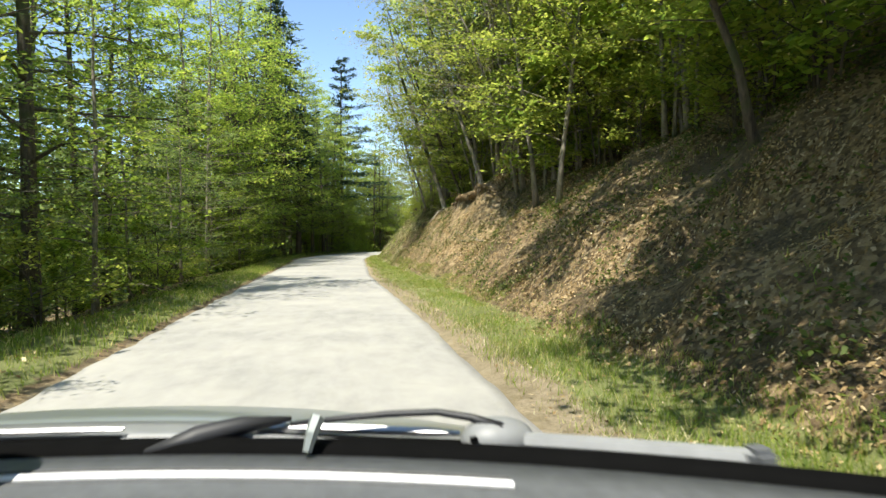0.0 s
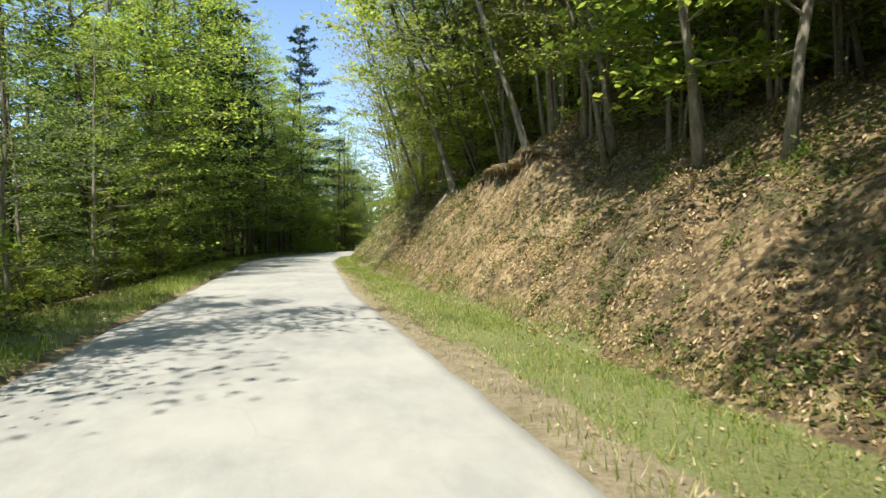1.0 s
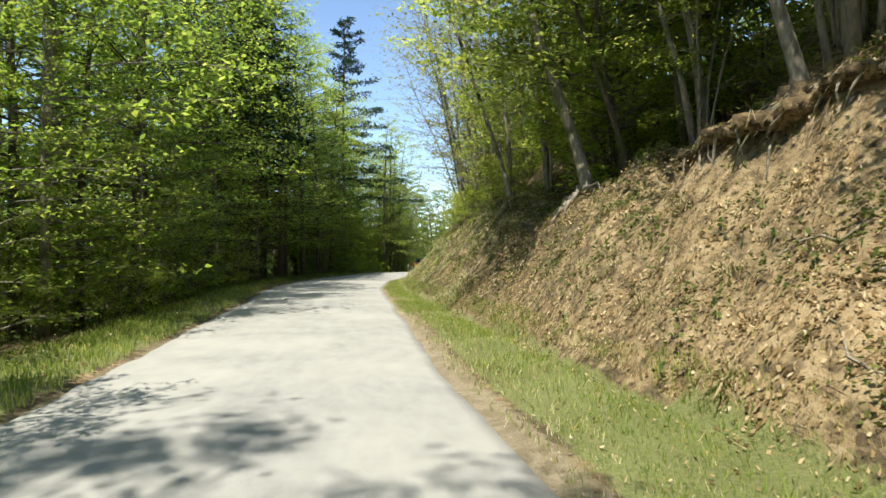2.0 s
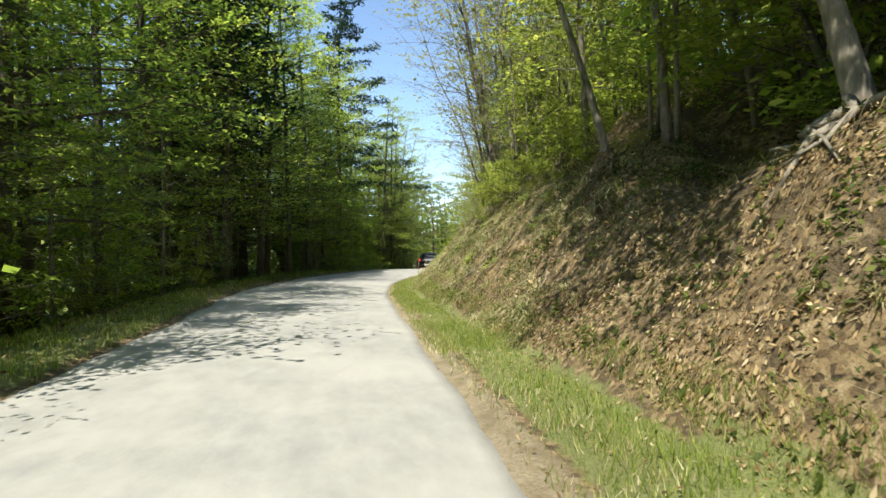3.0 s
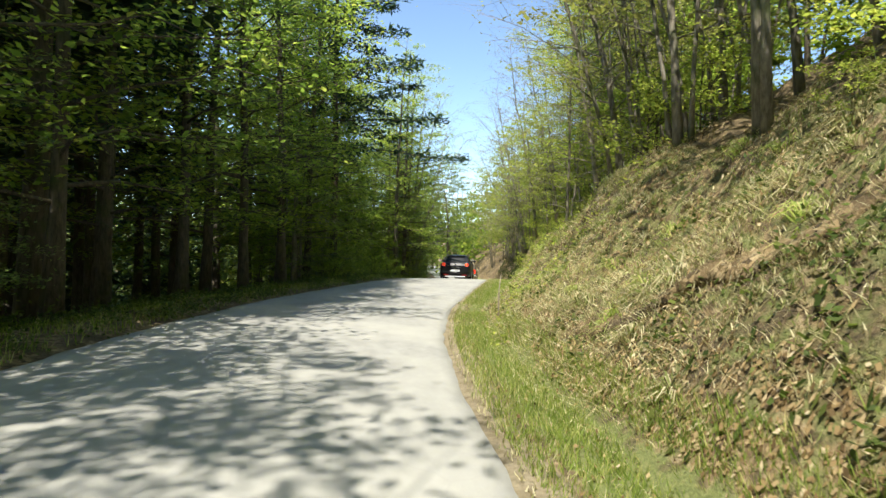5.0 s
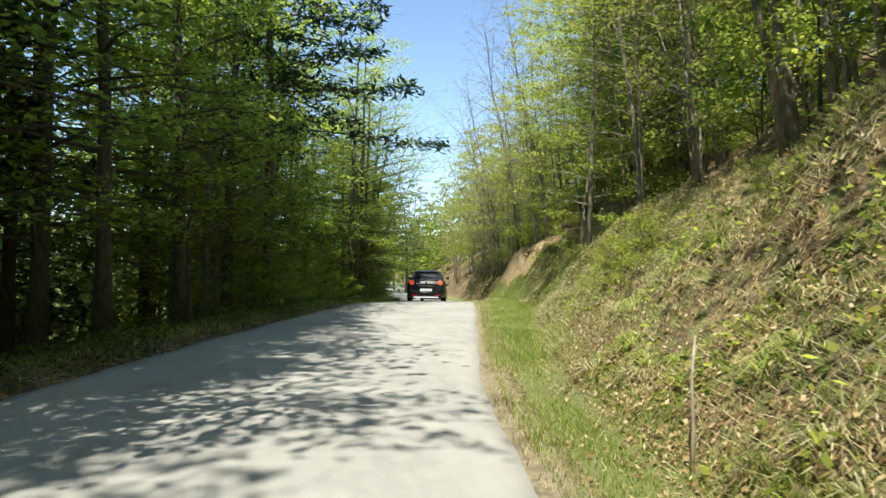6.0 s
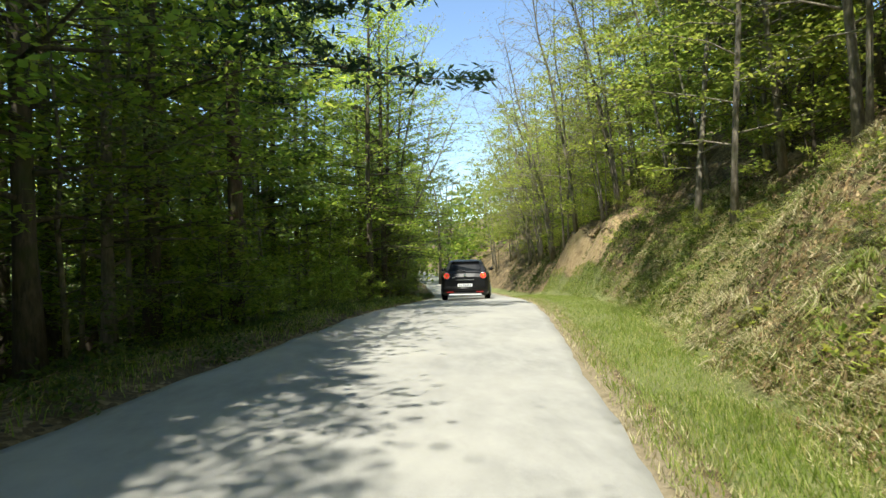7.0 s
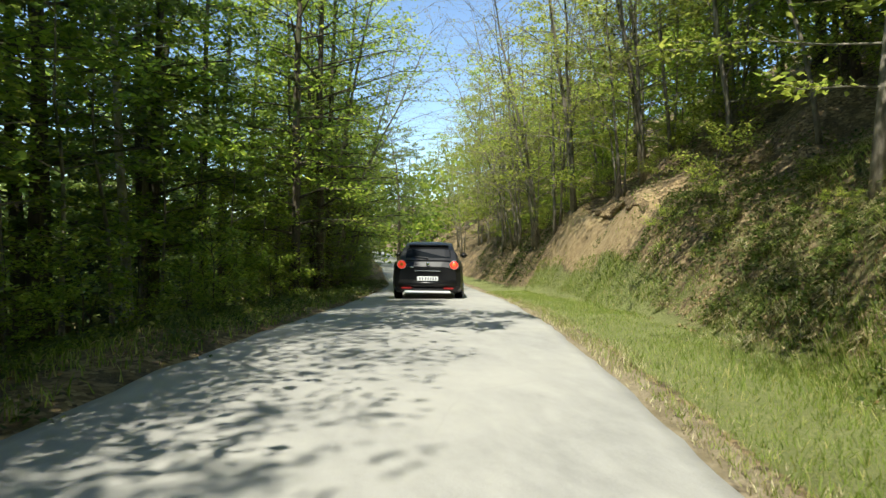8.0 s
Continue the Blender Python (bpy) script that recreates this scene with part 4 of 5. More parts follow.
litter(9000, 45, 30, 80, lambda r, y: np.interp(y, YS, LEFT) - r.uniform(1.2, 6, len(y)), 0.12, "ground_ivy", "low green herbs on the wood's floor", IVY, 0.12, 0.6, None, "herbs")


def clumps(n, per, seed, y0, y1, across, radius, size, name, label, mat, category="herbs"):
    """Low cushions of leaves: brambles and herbs that stand a hand high."""
    rng, cx, cy = scatter(n, seed, y0, y1, across)
    grow = rng.uniform(0.5, 1.4, n)
    k = np.repeat(np.arange(n), per)
    d = rng.normal(0, 1, (n * per, 2)) * (radius * grow[k])[:, None] * 0.6
    x, y = cx[k] + d[:, 0], cy[k] + d[:, 1]
    lift = radius * grow[k] * np.abs(rng.normal(0, 0.55, n * per)) * np.exp(-(d ** 2).sum(1) / (radius * grow[k]) ** 2)
    quads = leaf_cards(np.stack([x, y, height(x, y) + 0.01 + lift], 1), size, rng, 0.6, 0.6)
    return tagged(part(name, Shape().cards(quads), mat), label, category, kind="stuff")


for count, seed, y0, y1 in ((430, 81, 2, 37), (45, 89, 37, 50), (200, 90, 50, 66)):
    clumps(count, 50, seed, y0, y1, lambda r, y: on_bank(r, y, 0.1, 3.6), 0.22, 0.06, "bank_herbs", "small dark green herb clumps dotted over the bank", IVY)
clumps(150, 50, 82, 2, 30, lambda r, y: on_bank(r, y, 0.1, 3.4), 0.2, 0.048, "dead_leaf_heaps", "heaps of brown leaves caught on the bank", DRY_LEAF, "leaves")
clumps(140, 60, 87, 6, 37, lambda r, y: on_bank(r, y, 0.2, 3.0), 0.32, 0.045, "bank_herbs", "dark mossy patches of herbs on the bank", IVY)
clumps(55, 100, 86, 72.5, 90, lambda r, y: on_bank(r, y, 0.2, 2.6), 0.45, 0.1, "bank_herbs", "green brambles along the far bank", IVY)
clumps(110, 110, 83, 53, 63, lambda r, y: on_bank(r, y, 0.2, 2.4), 0.24, 0.06, "bank_herbs", "dark green brambles under the bank", IVY)


def tussocks(n, per, seed, y0, y1, across, radius, length, name, label, mat, keep=None):
    """Clumps of long grass that fall over outwards, matted at the heart."""
    rng, cx, cy = scatter(n, seed, y0, y1, across)
    if keep is not None:
        k = rng.uniform(0, 1, n) < keep(cx, cy)
        cx, cy = cx[k], cy[k]
    n = len(cx)
    grow = rng.uniform(0.6, 1.5, n)
    k = np.repeat(np.arange(n), per)
    a, far = rng.uniform(0, 6.283, n * per), np.abs(rng.normal(0, 0.5, n * per))
    out = np.stack([np.cos(a), np.sin(a)], 1)
    x, y = cx[k] + out[:, 0] * radius * grow[k] * far, cy[k] + out[:, 1] * radius * grow[k] * far
    root = np.stack([x, y, height(x, y) - 0.005], 1)
    ln = length * grow[k] * rng.uniform(0.5, 1.2, n * per)
    flat = rng.uniform(0.35, 0.95, n * per)
    mid = root + np.column_stack([out * (ln * 0.45 * flat)[:, None] + np.array([-0.12, 0]) * ln[:, None], ln * 0.5 * (1.1 - 0.6 * flat)])
    tip = np.column_stack([mid[:, :2] + out * (ln * 0.55 * flat)[:, None] + np.array([-0.22, 0]) * ln[:, None], mid[:, 2] + ln * (0.25 - 0.75 * flat)])
    s = np.stack([-np.sin(a), np.cos(a), 0 * a], 1) * (0.0045 * rng.uniform(0.7, 1.4, n * per))[:, None]
    quads = np.concatenate([np.stack([root - s, root + s, mid + s, mid - s], 1), np.stack([mid - s, mid + s, tip + s * 0.3, tip - s * 0.3], 1)])
    return tagged(part(name, Shape().cards(quads), mat), label, "grass", kind="stuff")


tussocks(420, 70, 91, 27, 60, lambda r, y: on_bank(r, y, 0.0, 3.2), 0.13, 0.2, "grass_tussocks", "matted tussocks of dry straw-coloured grass on the bank", STRAW, lambda x, y: (0.3 + 0.7 * (rough(x + 1, y, 0.8) > -0.1)) * np.interp(y, [36, 39, 48, 51], [1.0, 0.5, 0.5, 1.0]))
tussocks(200, 60, 92, 16, 62, lambda r, y: on_bank(r, y, 0.0, 3.2), 0.11, 0.16, "grass_tussocks", "dark withered tufts of grass and stalks on the bank", STALKS, lambda x, y: np.interp(y, [36, 39, 48, 51], [1.0, 0.25, 0.25, 1.0]))
tussocks(170, 60, 93, 30, 62, lambda r, y: on_bank(r, y, 0.4, 2.8), 0.12, 0.17, "grass_tussocks", "fresh pale green tussocks on the bank", PALE_GRASS, lambda x, y: 0.15 + 0.85 * (rough(x + 5, y, 0.62) > 0.0))
clumps(40, 60, 84, 38, 52, lambda r, y: on_bank(r, y, -0.1, 2.8), 0.28, 0.07, "bank_herbs", "pale green tufts over the sunny bank", LEAF_YELLOW)
clumps(330, 70, 88, 38, 84, lambda r, y: np.interp(y, YS, LEFT) - 0.1 - 1.9 * r.uniform(0, 1, len(y)), 0.26, 0.06, "verge_herbs", "dark green herbs and ivy crowding the lane's edge", IVY)
clumps(160, 60, 85, 2, 80, lambda r, y: np.interp(y, YS, LEFT) - r.uniform(0.9, 3.5, len(y)), 0.3, 0.07, "verge_herbs", "nettles and herbs along the wood's edge", IVY)


def fallen(seed, a, b, r, label, mat=DEAD_WOOD, twigs=3, name="fallen_branch", sides=6, sink=0.3):
    """A dead branch or log lying on the ground from a to b."""
    rng = np.random.default_rng(seed)
    a, b = np.array(a), np.array(b)
    pts = []
    for s in np.linspace(0, 1, 7):
        x, y = a + (b - a) * s + rng.normal(0, 0.03, 2)
        pts.append((x, y, float(height(x, y)) + r * (1 - sink)))
    ob = tagged(new(name), label, "branch" if "branch" in name else "log")
    base = Vector(pts[0])
    ob.matrix_basis = Matrix.Translation(base)
    pts = [Vector(p) - base for p in pts]
    part("stem", Shape().tube(pts, [r * (1 - 0.55 * k / 6) for k in range(7)], sides), mat, ob, smooth=True)
    for k in range(twigs):
        p = pts[rng.integers(2, 6)]
        d = Vector((rng.normal(0, 1), rng.normal(0, 1), abs(rng.normal(0.5, 0.3)))).normalized() * float(np.linalg.norm(b - a)) * rng.uniform(0.2, 0.4)
        part("twig", Shape().tube([p, p + d * 0.5 + Vector((0, 0, 0.02)), p + d], [r * 0.4, r * 0.28, r * 0.1], 4), mat, ob)
    return ob


def sod_ledge(rows, label, reach=0.17, seed=3, hang=0.28, root_r=0.006):
    """A ragged lip of turf and roots that overhangs the washed-out slope below it; rows are (x, y) along its foot."""
    rng = np.random.default_rng(seed)
    n_at = 110
    at = np.linspace(0, 1, n_at)
    xs, ys_ = (np.interp(at, np.linspace(0, 1, len(rows)), [r[k] for r in rows]) + 0.05 * rough(at * 9 + k, at * 4 + seed, 0.5) for k in (0, 1))
    fade = np.sin(at * math.pi) ** 0.5
    out = (reach * (1 + 0.5 * rough(xs * 3, ys_, 0.12) + 0.45 * rough(xs, ys_ * 2 + 5, 0.05)) + rng.normal(0, 0.12 * reach, n_at)).clip(0.02, 1) * fade
    z = height(xs, ys_) + rng.normal(0, 0.012, n_at)
    rings = []
    for x, y, o, g, f in zip(xs, ys_, out, z, fade):
        rings.append([(x + 0.35, y, float(height(x + 0.35, y)) - 0.06), (x + 0.12, y, float(height(x + 0.12, y)) + 0.02 * f), (x - 0.5 * o, y, g + 0.03 * f), (x - o, y, g - 0.02), (x - 0.95 * o, y, g - 0.05 * f - 0.2 * o), (x - 0.4 * o, y, g - 0.07 - 0.2 * o), (x + 0.1, y, g - 0.12)])
    n = len(rings[0])
    faces = [(i * n + k, i * n + (k + 1) % n, (i + 1) * n + (k + 1) % n, (i + 1) * n + k) for i in range(n_at - 1) for k in range(n)]
    faces += [tuple(range(n))[::-1], tuple(range((n_at - 1) * n, n_at * n))]
    ob = tagged(new("turf_ledge"), label, "turf")
    mid = n_at // 2
    c = Vector((xs[mid], ys_[mid], z[mid]))
    ob.matrix_basis = Matrix.Translation(c)
    part("sod", Shape().add([Vector(p) - c for ring in rings for p in ring], faces), GROUND, ob, smooth=True)
    for k in range(5, n_at - 4, 7):
        p = Vector(rings[k][4]) - c
        d = Vector((rng.uniform(-0.1, 0.08), rng.normal(0, 0.14), -hang * rng.uniform(0.4, 1.1)))
        part("root", Shape().tube([p + Vector((0.05, 0, 0.03)), p + d * 0.5 + Vector((-0.03, rng.normal(0, 0.02), 0)), p + d], [root_r * rng.uniform(0.7, 1.6), root_r * 0.7, root_r * 0.3], 5, False), DEAD_WOOD, ob)
    lip = np.array([ring[3] for ring in rings]) - np.array(c)
    pick = rng.integers(3, n_at - 3, 420)
    root = lip[pick] + rng.normal(0, 0.03, (420, 3)) + np.array([0.05, 0, 0.02])
    tip = root + np.stack([-np.abs(rng.normal(0.05, 0.04, 420)), rng.normal(0, 0.05, 420), rng.normal(-0.05, 0.05, 420)], 1)
    w = np.stack([0 * pick, np.full(420, 0.005), 0 * pick], 1)
    part("fringe", Shape().cards(np.stack([root - w, root + w, tip + w * 0.3, tip - w * 0.3], 1)), STALKS, ob, "dry grass hanging over the lip")["kind"] = "stuff"
    return ob


sod_ledge([(1.55, 38.2), (1.8, 37.0), (2.05, 36.0), (2.3, 35.0)], "ragged dark lip of turf low on the bank", 0.1, 3)
sod_ledge([(2.4, 34.9), (2.75, 34.5), (3.03, 34.1), (3.29, 33.7), (3.6, 33.0)], "overhanging lip of turf with bared roots on the bank", 0.16, 4)
sod_ledge([(2.0, 33.6), (2.3, 33.2), (2.6, 32.5)], "short washed-out step in the leafy slope", 0.07, 6)
sod_ledge([(1.7, 31.2), (2.1, 30.4), (2.4, 29.6)], "short crumbling step in the bank", 0.07, 7)
sod_ledge([(right_of(yy, float(scarp(yy)) + 0.34), yy) for yy in (21.3, 20.6, 19.9, 19.2, 18.5)], "deep undercut lip of earth with hanging roots", 0.3, 9, 0.5, 0.014)
sod_ledge([(11.35, 71.2), (10.9, 69.6), (10.45, 68.0), (10.0, 66.4), (9.6, 64.8), (9.3, 63.6)], "turf overhanging the bare earth face", 0.14, 10, 0.35, 0.009)
for yy, u, k in ((29.8, 2.2, 0.6), (30.8, 1.9, 0.7), (31.6, 2.3, 0.8), (32.4, 1.7, 0.6), (33.2, 1.8, 0.75), (34.0, 1.5, 0.55), (34.6, 2.0, 0.7), (35.8, 1.9, 0.6)):
    put(bush_b, right_of(yy, u), yy, rnd.uniform(0, 360), k)
stake = tagged(new("stake"), "thin pale upright stick at the foot of the bank", "stick")
stake.matrix_basis = Matrix.Translation((1.68, 41.67, float(height(1.68, 41.67))))
part("stem", Shape().tube([(0, 0, -0.1), (0.015, 0.01, 0.25), (0.02, 0.03, 0.5), (0.05, 0.04, 0.72)], [0.012, 0.011, 0.009, 0.006], 7), DEAD_WOOD, stake, smooth=True)
fallen(51, (3.05, 18.0), (3.75, 16.1), 0.022, "thin bent bare branch lying across the slope")
fallen(54, (1.5, 32.4), (2.2, 31.4), 0.025, "tangle of dead sticks at the foot of the slope", DEAD_WOOD, 4)
fallen(55, (2.42, 34.75), (3.05, 34.15), 0.055, "short pale barkless log caught along the turf's edge", DEAD_WOOD, 1, "fallen_log", 9, 0.3)
for k in range(26):
    yy, uu = rnd.uniform(5, 62), rnd.uniform(0.3, 3.6)
    x0, ang, ln = right_of(yy, uu), rnd.uniform(0, 6.28), rnd.uniform(0.4, 1.3)
    fallen(60 + k, (x0, yy), (x0 + math.cos(ang) * ln, yy + math.sin(ang) * ln), rnd.uniform(0.006, 0.018), "thin dead stick on the leafy bank", DEAD_WOOD, 2)


def root_plate(x, y, label, seed, size=1.0):
    """A tree stump whose bared roots hang over the crest of the bank."""
    rng = np.random.default_rng(seed)
    ob = tagged(new("rooted_tree"), label, "tree", ON_BANK)
    z = float(height(x, y))
    ob.matrix_basis = Matrix.Translation((x, y, z))
    part("trunk", Shape().tube([(0.0, 0, -0.3), (-0.05, 0, 0.35), (-0.25, 0.06, 1.1), (-0.75, 0.16, 2.6), (-1.7, 0.3, 5.5), (-2.3, 0.3, 8)], [0.2 * size, 0.11 * size, 0.085 * size, 0.075 * size, 0.05 * size, 0.02], 10), BARK_PALE, ob, smooth=True)
    for k in range(8):
        a = math.pi * (0.5 + 1.0 * k / 7) + rng.normal(0, 0.2)
        pts = [(math.cos(a) * 0.15 * size, math.sin(a) * 0.15 * size, 0.15)]
        for s in (0.2, 0.36, 0.52, 0.7):
            q = (math.cos(a) * s * size + rng.normal(0, 0.1), math.sin(a) * s * size * 0.9 + rng.normal(0, 0.12))
            pts.append((q[0], q[1], float(height(x + q[0], y + q[1])) - z + 0.2 * (0.8 - s) + rng.uniform(-0.03, 0.08)))
        part("root", Shape().tube(pts, [0.07 * size, 0.045 * size, 0.032 * size, 0.02 * size, 0.006], 6), BARK_PALE, ob, smooth=True)
    # fine roots and earth left hanging between the big ones
    a = rng.uniform(0.45, 1.55, 260) * math.pi
    d = rng.uniform(0.15, 0.62, 260) * size
    qx, qy = np.cos(a) * d, np.sin(a) * d * 0.9
    foot = np.stack([qx, qy, height(x + qx, y + qy) - z + 0.22 * (0.8 - d) + rng.uniform(-0.1, 0.05, 260)], 1)
    tip = foot + np.stack([rng.normal(-0.07, 0.06, 260), rng.normal(0, 0.1, 260), rng.normal(-0.1, 0.07, 260)], 1) * size
    w = np.stack([rng.normal(0, 0.003, 260), rng.normal(0, 0.006, 260), rng.normal(0, 0.003, 260)], 1)
    part("root_hair", Shape().cards(np.stack([foot - w, foot + w, tip + w * 0.4, tip - w * 0.4], 1)), STALKS, ob, "fine brown roots")["kind"] = "stuff"
    clod = Shape()
    at = np.linspace(0.5, 1.5, 9) * math.pi
    rings = []
    for b in at:
        k = size * (0.32 + 0.07 * rng.normal())
        c0 = (math.cos(b) * k, math.sin(b) * k)
        g = float(height(x + c0[0], y + c0[1])) - z
        rings.append([(c0[0] * 0.4, c0[1] * 0.4, 0.26), (c0[0] * 0.8, c0[1] * 0.8, 0.2 + rng.normal(0, 0.03)), (c0[0], c0[1], 0.06 + rng.normal(0, 0.04)), (c0[0] * 0.9, c0[1] * 0.9, g - 0.05), (0.05, 0, -0.3)])
    n = len(rings[0])
    clod.add([p for ring_ in rings for p in ring_], [(i * n + k, i * n + k + 1, (i + 1) * n + k + 1, (i + 1) * n + k) for i in range(len(rings) - 1) for k in range(n - 1)])
    part("clod", clod, GROUND, ob, "brown earth held between the roots", smooth=True)
    return ob


root_plate(3.5, 24.4, "pale leaning tree with bared roots over the bank's crest", 71, 1.1)
root_plate(right_of(20.0, 2.3), 20.0, "leaning tree with roots washed out of the bank", 72, 0.8)
root_plate(3.15, 28.6, "slim tree rooted at the bank's edge", 73, 0.6)


# ---- vehicles ----
PAINT_BLACK = plain("black_paint", (0.006, 0.006, 0.007), 0.35, 0.0, 0.08, 0.2, 4, 0.35)
PAINT_GOLD = plain("beige_gold_paint", (0.36, 0.29, 0.17), 0.35, 0.4, 0.8, 0.1, 4)
PAINT_WHITE = plain("white_paint", (0.72, 0.73, 0.74), 0.3, 0.0, 0.8, 0.06, 4)
PAINT_GREY = plain("grey_green_paint", (0.2, 0.22, 0.21), 0.38, 0.2, 0.3, 0.12, 3)
PLASTIC = plain("black_plastic", (0.018, 0.018, 0.02), 0.55)
# darker than real rubber: the shade at the windscreen's foot is in the colour
SHADED_RUBBER = plain("rubber", (0.004, 0.004, 0.004), 0.9, gloss=0.03)
CHROME = plain("chrome", (0.75, 0.75, 0.76), 0.15, 1.0)
ALLOY = plain("alloy", (0.45, 0.45, 0.46), 0.35, 0.9)
DASH = plain("dashboard_grey", (0.1, 0.105, 0.11), 0.6, 0.0, 0.0, 0.15, 60, 0.25)
PLATE = plain("plate_white", (0.78, 0.79, 0.8), 0.4)
INK = plain("plate_marks", (0.22, 0.23, 0.25), 0.6)
RED_LENS = plain("red_lens", (0.75, 0.035, 0.02), 0.15, 0.0, 1.0, 0.15, 40)
lamp_shader = RED_LENS.node_tree.nodes["Principled BSDF"]          # the rear lamps are on
lamp_shader.inputs["Emission Color"].default_value, lamp_shader.inputs["Emission Strength"].default_value = (1.0, 0.08, 0.04, 1), 0.35
DARK_RED = plain("dark_red_reflector", (0.25, 0.015, 0.015), 0.3)
AMBER = plain("amber_lens", (0.6, 0.2, 0.03), 0.25)
GLASS = plain("tinted_glass", (0.008, 0.01, 0.012), 0.2, 0.0, 0.0, 0.2, 3, 0.05)
GREY_CAP = plain("grey_plastic", (0.2, 0.205, 0.205), 0.5)


def loft(sections, closed_ends=True):
    """A skin over cross-sections, each a list of (x, z) at its y; mirrored halves are given whole."""
    s, n = Shape(), len(sections[0][1])
    verts = [(x, y, z) for y, ring in sections for x, z in ring]
    faces = [(i * n + k, i * n + (k + 1) % n, (i + 1) * n + (k + 1) % n, (i + 1) * n + k) for i in range(len(sections) - 1) for k in range(n)]
    if closed_ends:
        faces += [tuple(range(n))[::-1], tuple(range((len(sections) - 1) * n, len(sections) * n))]
    return s.add(verts, faces)


def rounded_box(cx, cy, cz, sx, sy, sz, r=0.01):
    bm = bmesh.new()
    bmesh.ops.create_cube(bm, size=1.0, matrix=Matrix.Translation((cx, cy, cz)) @ Matrix.Diagonal((sx, sy, sz, 1)))
    bmesh.ops.bevel(bm, geom=list(bm.edges), offset=min(r, sx * 0.45, sy * 0.45, sz * 0.45), segments=2, affect="EDGES")
    return bm


def disc(c, axis, radius, depth, sides=20, dome=0.0):
    """A short round plug along axis."""
    c, axis = Vector(c), Vector(axis).normalized()
    return Shape().tube([c - axis * depth / 2, c + axis * depth / 2, c + axis * (depth / 2 + dome)], [radius, radius, radius * (0.55 if dome else 0.98)], sides)


def ring(y, half, low, sill, shoulder):
    """One cross-section of a car's lower body, from the right sill round to the left."""
    right = [(half * 0.86, low), (half * 0.985, low + 0.1), (half, sill), (half * 0.985, shoulder - 0.14), (half * 0.95, shoulder - 0.04), (half * 0.86, shoulder)]
    return (y, right + [(0.45 * half, shoulder + 0.025)] + [(-0.45 * half, shoulder + 0.025)] + [(-x, z) for x, z in right[::-1]])


def wheel(parent, x, y, r, out):
    w = new("wheel")
    w.parent = parent
    w.matrix_basis = Matrix.Translation((x, y, r))
    tyre = Shape().tube([(-0.1, 0, 0), (-0.085, 0, 0), (-0.04, 0, 0), (0.04, 0, 0), (0.085, 0, 0), (0.1, 0, 0)], [r * 0.8, r * 0.95, r, r, r * 0.95, r * 0.8], 28)
    part("tyre", tyre, SHADED_RUBBER, w, smooth=True)
    rim = Shape().tube([(out * 0.09, 0, 0), (out * 0.106, 0, 0), (out * 0.112, 0, 0)], [r * 0.66, r * 0.66, r * 0.6], 24)
    for k in range(5):
        a = 2 * math.pi * k / 5
        rim.tube([(out * 0.108, 0, 0), (out * 0.122, math.cos(a) * r * 0.62, math.sin(a) * r * 0.62)], [r * 0.09, r * 0.07], 5)
    part("rim", rim, ALLOY, w)
    return w


